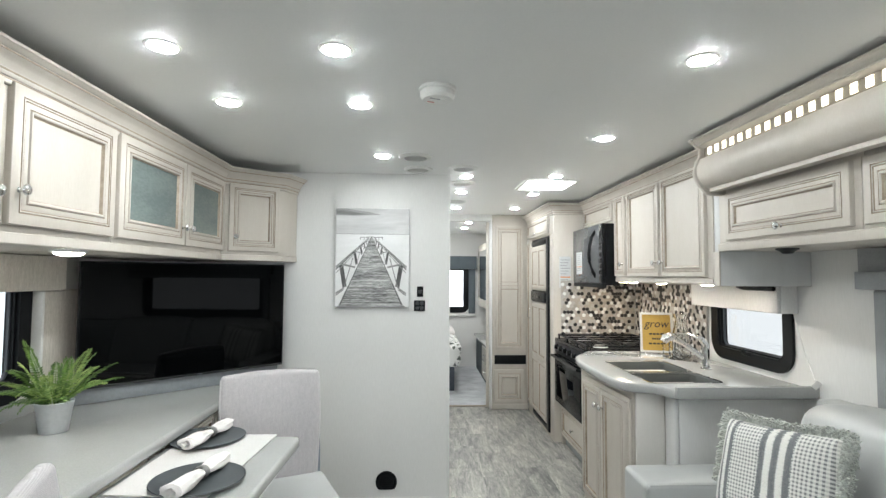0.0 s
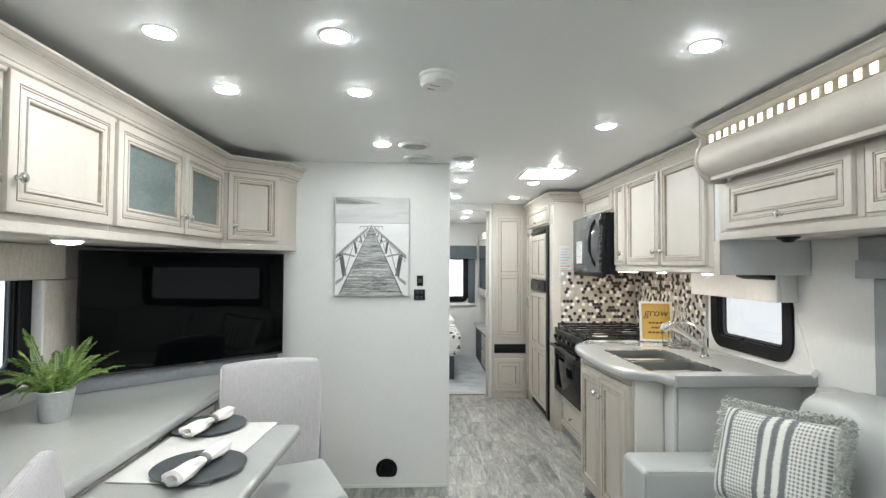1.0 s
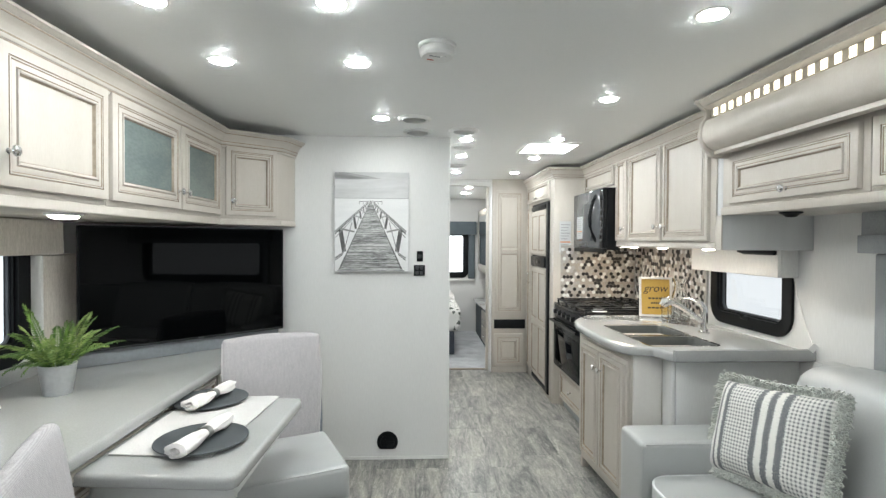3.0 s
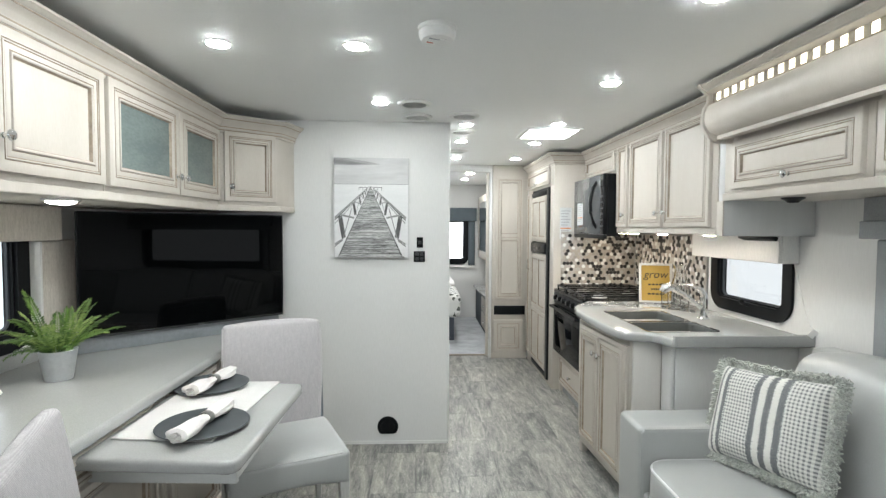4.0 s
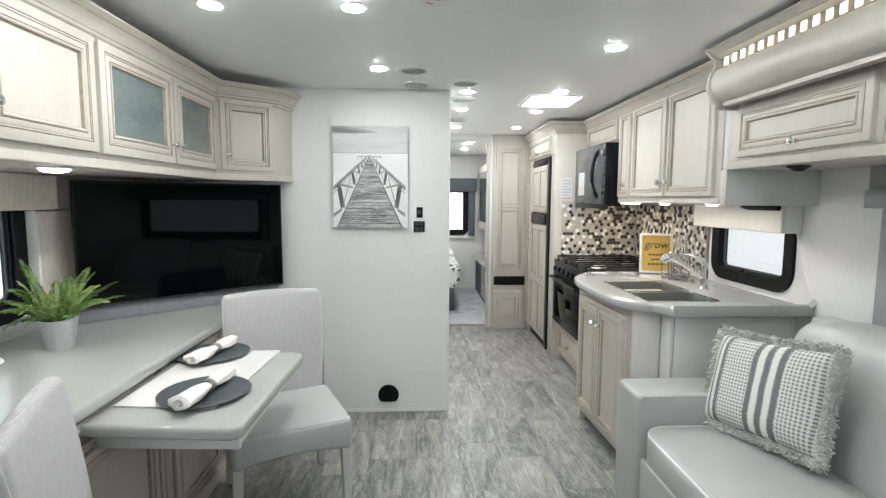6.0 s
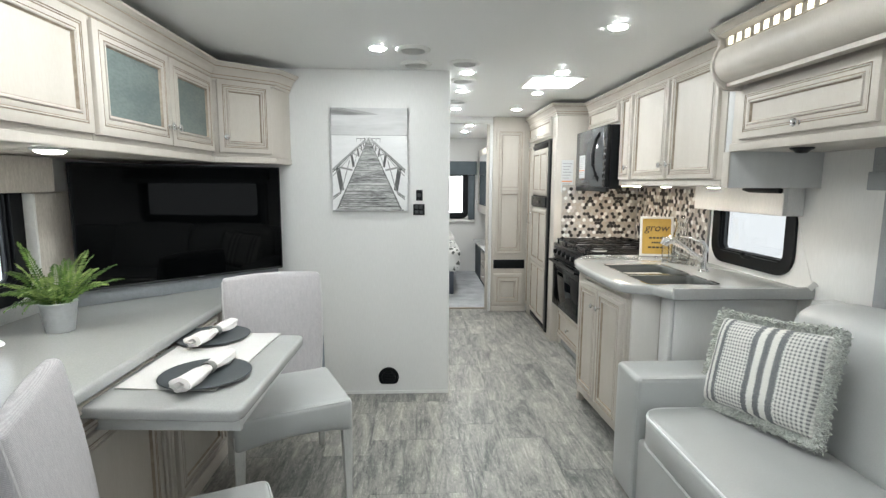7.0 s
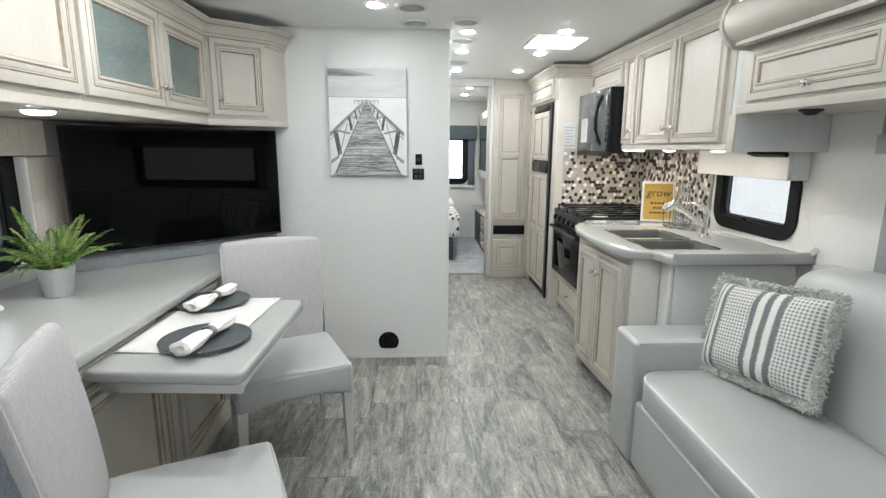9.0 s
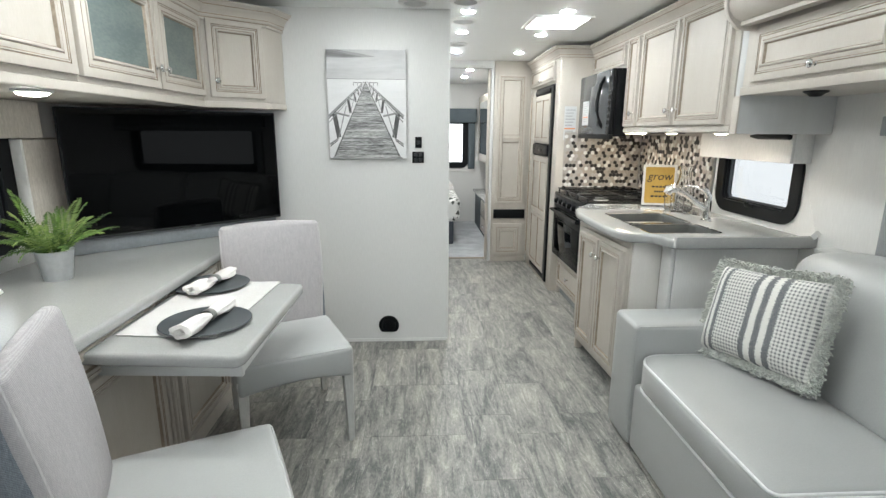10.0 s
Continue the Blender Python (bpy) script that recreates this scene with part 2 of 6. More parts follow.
KW = (2.56, 3.235, 0.985, 1.46)     # kitchen window
SW = (0.45, 1.93, 0.98, 1.50)      # sofa window
DW = (0.95, 2.365, 0.935, 1.50)     # dinette window
pierced("wall_right", "pale linen-textured vinyl side wall", RIGHT_X, 0.06, FRONT_Y, HALL_Y + 0.05, [KW, SW])
pierced("wall_left", "pale linen-textured vinyl side wall", LEFT_X - 0.06, 0.06, FRONT_Y, PART_Y, [DW])
# Unseen front wall, added dark so that little light bounces back.
bm = bmesh.new()
box(-1.86, 2.01, FRONT_Y - 0.08, FRONT_Y, 0, 0.95, bm=bm)
box(-1.86, 2.01, FRONT_Y - 0.08, FRONT_Y, 1.95, CEIL, bm=bm)
box(-1.86, -1.4, FRONT_Y - 0.08, FRONT_Y, 0.95, 1.95, bm=bm)
box(1.55, 2.01, FRONT_Y - 0.08, FRONT_Y, 0.95, 1.95, bm=bm)
tagged(part("wall_front", bm, mat("dim_front_wall", (0.20, 0.205, 0.21), (0.16, 0.165, 0.17), 0.7), None, "", False), "unseen dark front wall, added to limit bounced light, round an opening", "wall", kind="structure")
# The panel at y -3.3 is unseen, added as fill from the front.
for n, b, lab in (("backdrop", (2.6, 2.62, -1, 4.5, 0, 2.6), "bright white daylight beyond the kitchen window"), ("backdrop", (-2.62, -2.6, -1, 3.6, 0.2, 2.4), "pale daylight beyond the dinette window"),
                  ("backdrop", (-2.4, 2.4, -3.3, -3.28, 0.4, 2.6), "unseen added fill panel beyond the supposed windscreen"), ("backdrop", (-1, 2.2, BED_Y + 0.5, BED_Y + 0.52, 0.4, 2.4), "bright white daylight beyond the bedroom window")):
    tagged(part(n, box(*b), FRONTGLOW if "windscreen" in lab else BEDLIGHT if "bedroom" in lab else SIDELIGHT if "dinette" in lab else DAYLIGHT, None, "", False), lab, "backdrop", kind="structure")
tagged(part("trim", box(-0.86, 0.192, PART_Y - 0.006, PART_Y - 0.0005, 0.0, 0.02), WHITE, None), "thin white trim strip along the floor", "trim", kind="structure")
tagged(part("corner_trim", box(0.187, 0.197, PART_Y - 0.003, PART_Y + 0.02, 0.0, CEIL - 0.001, 0.002), WHITE, None), "thin white corner trim on the partition", "trim", kind="structure")

# bedroom beyond the doorway
CARPET = mat("carpet", (0.50, 0.515, 0.535), (0.31, 0.325, 0.34), 0.95, big=5, fine=170, bump=0.6, mix=0.4)
tagged(part("bedroom_floor", box(-1.86, 2.1, HALL_Y + 0.122, BED_Y, -0.05, 0.004), CARPET, None, "", False), "mottled blue-grey bedroom carpet", "carpet", kind="structure")
bm = bmesh.new()
box(-1.86, 0.26, HALL_Y, HALL_Y + 0.05, 0, CEIL, bm=bm)
box(0.26, 0.80, HALL_Y, HALL_Y + 0.05, 2.085, CEIL, bm=bm)
box(0.80, 2.01, HALL_Y + 0.01, HALL_Y + 0.05, 0, CEIL, bm=bm)
tagged(part("bedroom_partition", bm, WALL, None, "", False), "pale partition with the open bedroom doorway", "wall", kind="structure")
wall("bedroom_wall_left", "pale bedroom side wall", -1.86, -1.80, HALL_Y + 0.052, BED_Y, 0, CEIL)
wall("bedroom_wall_right", "pale bedroom side wall", 1.30, 1.36, HALL_Y + 0.052, BED_Y, 0, CEIL)
bm = bmesh.new()
BW = (-0.1, 0.76, 0.90, 1.62)
box(-1.86, BW[0], BED_Y, BED_Y + 0.06, 0, CEIL, bm=bm)
box(BW[1], 1.40, BED_Y, BED_Y + 0.06, 0, CEIL, bm=bm)
box(BW[0], BW[1], BED_Y, BED_Y + 0.06, 0, BW[2], bm=bm)
box(BW[0], BW[1], BED_Y, BED_Y + 0.06, BW[3], CEIL, bm=bm)
tagged(part("bedroom_wall_back", bm, WALL, None, "", False), "pale rear bedroom wall with a window", "wall", kind="structure")
tagged(part("threshold", box(0.19, 0.80, HALL_Y + 0.10, HALL_Y + 0.14, -0.01, 0.008, 0.003), mat("threshold", (0.25, 0.2, 0.15)), None), "thin brown threshold strip at the bedroom", "threshold", kind="structure")

# doorway lining and pocket door edge
dw = thing("door_1", "open pocket door edge in the bedroom doorway", "door", (0.76, HALL_Y, 0), kind="structure")
part("jamb", box(0.772, 0.80, HALL_Y - 0.012, HALL_Y + 0.062, 0, 2.085, 0.003), WALL, dw)
part("head", box(0.19, 0.80, HALL_Y - 0.012, HALL_Y + 0.062, 2.085, 2.125, 0.003), WALL, dw)
part("door_leaf", box(0.738, 0.770, HALL_Y + 0.012, HALL_Y + 0.04, 0.012, 2.08, 0.003), CREAM, dw)


def rounded(w, h, r, seg=6):
    pts = []
    for cx, cz, a in ((w - r, h - r, 0), (r, h - r, 90), (r, r, 180), (w - r, r, 270)):
        pts += [(cx + r * math.cos(radians(a + 90 * k / seg)), cz + r * math.sin(radians(a + 90 * k / seg))) for k in range(seg + 1)]
    return pts


def ring_frame(w, h, r, t, depth, m, z=0.0, grow=0.0):
    """A rounded frame of bar width t, in the facing() frame."""
    bm = bmesh.new()
    o, i = rounded(w + 2 * grow, h + 2 * grow, r + grow), rounded(w - 2 * t, h - 2 * t, max(0.01, r - t))
    rows = []
    for pts, off, d in ((o, -grow, z), (o, -grow, z - depth), (i, t, z - depth), (i, t, z)):
        rows.append([bm.verts.new((x + off, d, y + off)) for x, y in pts])
    n = len(o)
    for a, b in zip(rows, rows[1:] + rows[:1]):
        for k in range(n):
            bm.faces.new((a[k], a[(k + 1) % n], b[(k + 1) % n], b[k]))
    bm.transform(m)
    return bm


def window(name, label, m, w, h, frame=0.05):
    """A black-framed coach window with rounded corners; m is its lower left corner on the wall's face."""
    win = thing(name, label, "window", m.translation, kind="structure")
    part("window_frame", ring_frame(w, h, 0.09, frame, 0.016, m, 0, 0.03), BLACK, win, "black metal window frame with rounded corners")
    part("inner_frame", ring_frame(w - 0.02, h - 0.02, 0.08, frame, 0.045, m @ Matrix.Translation((0.01, 0.0, 0.01)), 0.045), BLACK, win)
    # Thin slate ring added in place of the bluish highlight along the frame.
    part("highlight_bead", ring_frame(w - 2 * frame - 0.016, h - 2 * frame - 0.016, 0.05, 0.010, 0.012, m @ Matrix.Translation((frame + 0.008, 0, frame + 0.008)), 0.028), mat("frame_highlight_grey", (0.055, 0.062, 0.075), (0.04, 0.046, 0.056), 0.3), win, "slate grey ring in place of the frame's highlight")
    p = part("pane", box(0.03, w - 0.03, 0.030, 0.034, 0.03, h - 0.03, m=m), PANE, win)
    p.visible_shadow = False
    part("latch", box(w * 0.42, w * 0.42 + 0.085, -0.022, 0.01, 0.022, 0.046, 0.008, m=m), BLACK, win)
    part("latch_knob", lathe([(0.012, 0), (0.013, 0.010), (0.009, 0.016), (0.001, 0.018)], 16, m @ Matrix.Translation((w * 0.42 + 0.03, -0.018, 0.048)) @ pose(0, 0, 0, 90)), BLACK, win)
    return win


window("window_1", "black-framed kitchen window with rounded corners", facing((RIGHT_X, KW[1], KW[2]), (-1, 0)), KW[1] - KW[0], KW[3] - KW[2], 0.042)
window("window_2", "long black-framed window behind the sofa", facing((RIGHT_X, SW[1], SW[2]), (-1, 0)), SW[1] - SW[0], SW[3] - SW[2])
window("window_3", "black-framed dinette window beside the fern", facing((LEFT_X, DW[0], DW[2]), (1, 0)), DW[1] - DW[0], DW[3] - DW[2], 0.055)
window("window_4", "black-framed bedroom window with rounded corners", facing((BW[0], BED_Y, BW[2]), (0, -1)), BW[1] - BW[0], BW[3] - BW[2])

# ---- ceiling fittings ----
def recessed_light(x, y, z=CEIL, r=0.042, lens=LAMPLENS, label="small round recessed ceiling lamp, lit", group="recessed ceiling lamps"):
    t = thing("recessed_light", label, "ceiling lamp", (x, y, z), group)
    m = Matrix.Translation((x, y, z))
    prof = [(r + 0.011, 0.0), (r + 0.010, -0.0015), (r + 0.004, -0.003), (r, -0.003), (r, -0.001)]
    part("trim_ring", lathe(prof, 28, m), WHITE, t)
    part("lens", lathe([(r - 0.001, -0.001), (r - 0.001, -0.0042), (r * 0.85, -0.0062), (r * 0.5, -0.0074), (0.001, -0.0078)], 28, m), lens, t)
    return t


# The lamps at y 0.3 and -1.0 are unseen, added to fill the room.
for x, y in ((-0.783, 1.489), (-0.772, 1.984), (-0.263, 1.484), (-0.249, 1.979), (0.883, 1.489), (0.909, 2.406), (-0.224, 2.854), (0.309, 3.421), (0.328, 4.080), (0.354, 5.048), (0.948, 5.048), (0.938, 4.142), (0.922, 3.369),
             (-0.26, 0.3), (0.86, 0.3), (-0.26, -1.0), (0.86, -1.0), (0.62, 6.45), (0.63, 7.22), (-0.3, 6.8)):
    recessed_light(x, y, lens=BEDLENS if y > 6 else LAMPLENS)


def ceiling_vent(x, y):
    t = thing("ceiling_vent", "round white air vent with slats in the ceiling", "air vent", (x, y, CEIL), "ceiling air vents")
    m = Matrix.Translation((x, y, CEIL))
    part("rim", lathe([(0.095, 0), (0.095, -0.004), (0.085, -0.012), (0.068, -0.012), (0.066, -0.002)], 32, m), WHITE, t)
    # Grey disc stands in for the shade inside the vent.
    part("backing", cyl(0.066, -0.004, -0.001, 28, m=m), mat("vent_shade", (0.25, 0.25, 0.25)), t)
    for k in range(-3, 4):
        h = math.sqrt(0.063 ** 2 - (k * 0.017) ** 2)
        part("slat", box(-h, h, -0.006, 0.006, -0.001, 0.001, m=m @ pose(0, k * 0.017, -0.009, 35)), WHITE, t)


for x, y in ((-0.036, 2.865), (-0.021, 3.204), (0.270, 3.153), (0.300, 3.668), (0.330, 4.605)):
    ceiling_vent(x, y)
sd = thing("smoke_detector", "white plastic smoke detector on the ceiling", "smoke detector", (0.057, 1.785, CEIL))
m = Matrix.Translation((0.057, 1.785, CEIL))
part("base", lathe([(0.068, 0), (0.068, -0.010), (0.064, -0.013)], 36, m), WHITE, sd)
part("body", lathe([(0.062, -0.012), (0.064, -0.016), (0.063, -0.034), (0.055, -0.044), (0.03, -0.047), (0.001, -0.047)], 36, m), WHITE, sd)
part("test_button", cyl(0.012, -0.050, -0.046, 18, m=m @ Matrix.Translation((0.02, -0.015, 0))), WHITE, sd)
part("grille", box(-0.03, 0.012, -0.002, 0.002, -0.0485, -0.046, m=m @ pose(0.0, -0.02, 0, 0, 0, 20)), GREYCLOTH, sd)
part("label_bar", box(-0.012, 0.012, -0.003, 0.003, -0.0485, -0.046, m=m @ pose(-0.025, 0.01, 0, 0, 0, 20)), mat("red_bar", (0.5, 0.12, 0.08)), sd)
sk = thing("skylight", "square white diffusing skylight in the ceiling", "skylight", (0.935, 3.685, CEIL), kind="structure")
part("frame", ring_frame(0.40, 0.42, 0.02, 0.025, 0.012, Matrix.Translation((0.735, 3.475, CEIL)) @ pose(0, 0, 0, 0) @ Matrix(((1, 0, 0, 0), (0, 0, 1, 0), (0, 1, 0, 0), (0, 0, 0, 1)))), WHITE, sk)
part("diffuser", box(0.76, 1.11, 3.50, 3.87, CEIL - 0.006, CEIL - 0.002), glow("skylight_diffuser", (0.95, 0.98, 1.0), 9.0), sk, "milky glowing diffuser")

# ---- dinette side: upper cabinets ----
def sweep(path, profile, slots):
    """A moulding along a line of (x, y) corners, its outside to the right of the way; profile of (out, z)."""
    bm = bmesh.new()
    pts = [Vector(p) for p in path]
    rows = []
    for k, p in enumerate(pts):
        a = (p - pts[k - 1]).normalized() if k else (pts[1] - p).normalized()
        b = (pts[k + 1] - p).normalized() if k < len(pts) - 1 else a
        na, nb = Vector((a.y, -a.x)), Vector((b.y, -b.x))
        n = (na + nb) / (1 + na.dot(nb))
        rows.append([bm.verts.new((p.x + n.x * o, p.y + n.y * o, z)) for o, z in profile])
    for r, s in zip(rows, rows[1:]):
        for k in range(len(profile) - 1):
            f = bm.faces.new((r[k], r[k + 1], s[k + 1], s[k]))
            f.material_index = slots[k]
    for r in (rows[0], rows[-1]):
        bm.faces.new(r)
    return bm


CROWN = [(-0.01, -0.088), (0.006, -0.088), (0.010, -0.084), (0.010, -0.074), (0.0115, -0.072), (0.0115, -0.069), (0.016, -0.067), (0.019, -0.062), (0.019, -0.056), (0.0205, -0.054), (0.0205, -0.051),
         (0.024, -0.046), (0.030, -0.034), (0.040, -0.022), (0.050, -0.015), (0.052, -0.013), (0.052, -0.010), (0.060, -0.006), (0.066, 0.000), (0.072, 0.003), (0.072, 0.012), (-0.01, 0.012)]
CSLOT = [0, 0, 0, 1, 1, 0, 0, 0, 1, 1, 0, 0, 0, 0, 1, 1, 0, 0, 0, 0, 0]
LF = -1.17
LB, LT = 1.556, 2.092


def lcab(y0, y1, label, doors, group="dinette upper cabinets"):
    c = thing("upper_cabinet", label, "cabinet", (LF, (y0 + y1) / 2, LB), group)
    part("body", box(LEFT_X + 0.004, LF, y0 + 0.001, y1 - 0.001, LB, LT - 0.005, 0.002), CREAM, c)
    for a, b, k, pn in doors:
        door(c, facing((LF, a, 1.612), (1, 0)), b - a, 0.405, k, pn, "door", 0.074)
    return c


FROST = mat("frosted_glass", (0.115, 0.148, 0.143), (0.19, 0.225, 0.215), 0.14, big=2.2, fine=50, stretch=(1, 1, 2.5), mix=0.3)
KN = 0.085
lcab(0.30, 0.90, "cream glazed upper cabinet with a panelled door", [(0.36, 0.86, (0.03, KN), None)])
lcab(0.90, 1.405, "cream glazed upper cabinet with a panelled door", [(0.93, 1.385, (0.43, KN), None)])
lcab(1.405, 1.92, "cream glazed upper cabinet with a panelled door", [(1.42, 1.908, (0.03, KN + 0.015), None)])
lcab(1.92, 2.973, "cream glazed upper cabinet with two frosted glass doors", [(1.932, 2.478, (0.515, KN), FROST), (2.486, 2.968, (0.03, KN), FROST)])
cc = thing("corner_cabinet", "cream glazed angled corner cabinet with one panelled door", "cabinet", (-1.0, 3.1, LB), "dinette upper cabinets")
A, B = Vector((LF, 2.975)), Vector((-0.876, 3.20))
part("body", extrude([(LEFT_X + 0.004, 2.975), (A.x, A.y), (B.x, B.y), (-0.83, PART_Y - 0.002), (LEFT_X + 0.004, PART_Y - 0.002)], LT - 0.005 - LB, Matrix.Translation((0, 0, LB)), 0.002), CREAM, cc)
d = (B - A).normalized()
cm = facing((A.x + d.x * 0.035, A.y + d.y * 0.035, 1.612), (d.y, -d.x))
door(cc, cm, (B - A).length - 0.065, 0.405, (0.035, KN), None, "door", 0.062)
crown = thing("crown_moulding", "cream crown moulding with brown glaze lines", "moulding", (LF, 1.5, LT), kind="structure")
part("moulding", sweep([(LF, 0.3), (LF, 2.975), (B.x, B.y), (-0.83, PART_Y - 0.003)], [(o, LT + z) for o, z in CROWN], CSLOT), [CREAM, GLAZE], crown)
part("bottom_rail", sweep([(LF, 0.3), (LF, 2.975), (B.x, B.y), (-0.83, PART_Y - 0.003)], [(0.0, LB + 0.035), (0.004, LB + 0.033), (0.006, LB + 0.004), (0.003, LB), (-0.02, LB)], [0, 0, 0, 0]), [CREAM], crown)
pk = thing("puck_light", "oval lit lamp under the upper cabinet", "lamp", (-1.24, 1.80, LB))
pm = Matrix.Translation((-1.24, 1.80, LB)) @ Matrix.Diagonal((1, 1.25, 1, 1))
part("ring", lathe([(0.052, 0), (0.052, -0.006), (0.046, -0.010), (0.042, -0.010), (0.042, -0.002)], 28, pm), WHITE, pk)
part("lens", lathe([(0.041, -0.002), (0.041, -0.011), (0.033, -0.017), (0.018, -0.020), (0.001, -0.021)], 28, pm), glow("puck_white", (1, 0.95, 0.87), PUCK * 0.75), pk)

# ---- television in the corner ----
tv = thing("television", "large black flat television above the corner counter", "television", (-1.25, 2.85, 0.90))
TA, TB = Vector((-1.655, 2.50)), Vector((-0.866, 3.215))
d = (TB - TA).normalized()
tm = facing((TA.x, TA.y, 0.91), (d.y, -d.x))
W, H = (TB - TA).length, 0.625
part("case", box(0, W, 0.006, 0.045, 0, H, 0.004, m=tm), BLACK, tv)
part("rear_housing", box(0.2, W - 0.2, 0.045, 0.075, 0.05, H - 0.2, 0.01, m=tm), BLACK, tv)
part("bezel", ring_frame(W, H, 0.006, 0.007, 0.006, tm, 0.006), BLACK, tv)
part("screen", box(0.007, W - 0.007, 0.003, 0.0058, 0.012, H - 0.007, m=tm), SCREEN, tv, "glossy black screen")
part("lower_bezel", box(0.007, W - 0.007, -0.001, 0.005, 0.0, 0.012, m=tm), mat("bezel_grey", (0.03, 0.03, 0.032), None, 0.25), tv)
part("badge", box(W * 0.52, W * 0.55, -0.002, 0.0, 0.004, 0.009, m=tm), CHROME, tv)
part("wall_bracket", box(0.45, W - 0.45, 0.075, 0.30, 0.15, 0.40, 0.004, m=tm), BLACK, tv)
ledge = thing("tv_ledge", "low grey laminate ledge beneath the television", "ledge", (-1.25, 2.9, 0.834))
LEDGE = mat("ledge_laminate", (0.24, 0.26, 0.28), (0.20, 0.215, 0.23), 0.4, big=6)
part("front_board", box(-0.02, W - 0.02, 0.02, 0.038, 0.834 - 0.91, -0.003, 0.002, m=tm), LEDGE, ledge)
part("top_board", box(0.06, W - 0.02, 0.038, 0.2, -0.022, -0.003, 0.002, m=tm), LEDGE, ledge)

# ---- window dressing at the dinette ----
val = thing("window_valance", "linen-covered box valance over the dinette window", "valance", (-1.74, 1.6, 1.40))
part("board", box(LEFT_X + 0.002, -1.70, 0.7, 2.475, 1.395, LB - 0.003, 0.006), VALANCE, val)
part("side_leg", box(LEFT_X + 0.002, -1.745, 2.402, 2.66, 0.908, 1.394, 0.012, 3), VALANCE, val)
part("side_edging", extrude([(0, 0.02), (0.008, 0.0), (0.014, 0.02), (0.014, 0.37), (0, 0.37)], 0.05, facing((-1.735, 2.378, 1.02), (1, 0)) @ Matrix(((1, 0, 0, 0), (0, 0, 1, 0), (0, 1, 0, 0), (0, 0, 0, 1))), 0.004), WHITE, val)

# ---- long counter with its base ----
CT = 0.833
cn = thing("side_counter", "grey solid-surface side counter with a rounded edge", "counter", (-1.4, 2.0, 0.78))
part("top", extrude([(LEFT_X + 0.003, 0.55), (-1.0, 0.55), (-1.0, 2.80), (-1.02, 2.86), (-1.02, PART_Y - 0.004), (LEFT_X + 0.003, PART_Y - 0.004)], 0.045, Matrix.Translation((0, 0, CT - 0.045)), 0.016, 4), COUNTER, cn)
part("backsplash", box(LEFT_X + 0.002, LEFT_X + 0.018, 0.55, 3.3, CT - 0.002, CT + 0.07, 0.004), COUNTER, cn)
base = thing("dinette_cabinet", "cream glazed base cabinet under the side counter", "cabinet", (-1.2, 2.3, 0))
BX = -1.04
part("body", box(LEFT_X + 0.01, BX, 0.6, PART_Y - 0.005, 0.06, CT - 0.046, 0.002), CREAM, base)
part("plinth", box(LEFT_X + 0.01, BX + 0.012, 0.6, PART_Y - 0.005, 0.0, 0.075, 0.004), CREAM, base)
for y in (1.36, 1.98, 2.60):
    fm = facing((BX, y, 0.1), (1, 0))
    for k in range(4):
        part("pilaster", box(0.002 + k * 0.021, 0.0185 + k * 0.021, -0.012 - 0.007 * (k in (1, 2)), 0, 0, 0.67, 0.004, m=fm), [CREAM], base)
        part("glaze_line", box(0.018 + k * 0.021, 0.0235 + k * 0.021, -0.004, 0, 0, 0.67, m=fm), SHADEGLAZE, base)
for y in (0.86, 1.46, 2.08, 2.70):
    door(base, facing((BX, y, 0.1), (1, 0)), 0.48, 0.56, None, None, "panel_door")
    door(base, facing((BX, y, 0.675), (1, 0)), 0.48, 0.10, (0.24, 0.05), None, "drawer_front", 0.028)

# ---- table ----
TT = 0.77
APRON = mat("apron_laminate", (0.62, 0.63, 0.62), (0.56, 0.57, 0.56), 0.4, big=4, fine=80, stretch=(1, 6, 6))
tb = thing("dining_table", "grey-topped dining table pulled out from the counter", "table", (-0.8, 1.9, 0))
part("tabletop", extrude([(p[0], p[1]) for p in [(-1.036, 1.513), (-0.565, 1.475), (-0.545, 1.485), (-0.535, 1.505), (-0.515, 2.20), (-0.52, 2.225), (-0.54, 2.24), (-1.036, 2.262)]], 0.042, Matrix.Translation((0, 0, TT - 0.042)), 0.014, 4), COUNTER, tb)
part("apron", box(-1.036, -0.57, 0, 0.02, 0, 0.066, 0.002, m=pose(0, 1.53, TT - 0.108, 0, 0, -3)), APRON, tb)
part("apron", box(-0.60, -0.575, 1.565, 2.20, TT - 0.108, TT - 0.043, 0.002), APRON, tb)
part("apron", box(-1.036, -0.60, 2.20, 2.22, TT - 0.108, TT - 0.043, 0.002), APRON, tb)

PMAT = mat("placemat_linen", (0.66, 0.65, 0.635), (0.54, 0.535, 0.525), 0.9, big=6, fine=160, stretch=(1, 3, 1), bump=0.5, mix=0.8)
pmt = thing("table_runner", "pale woven linen runner lying on the table", "table runner", (-0.82, 1.94, TT))
bm = bmesh.new()
N = 14
q = [(-1.0, 1.645), (-0.665, 1.615), (-0.622, 2.245), (-0.99, 2.255)]
grid = [[None] * (N + 1) for _ in range(N + 1)]
for i in range(N + 1):
    for j in range(N + 1):
        u, v = i / N, j / N
        p = (Vector(q[0]) * (1 - u) + Vector(q[1]) * u) * (1 - v) + (Vector(q[3]) * (1 - u) + Vector(q[2]) * u) * v
        grid[i][j] = bm.verts.new((p.x + 0.003 * noise.noise((v * 9, u * 3, 1)), p.y, TT + 0.0025 + 0.0012 * noise.noise((u * 6, v * 6, 0))))
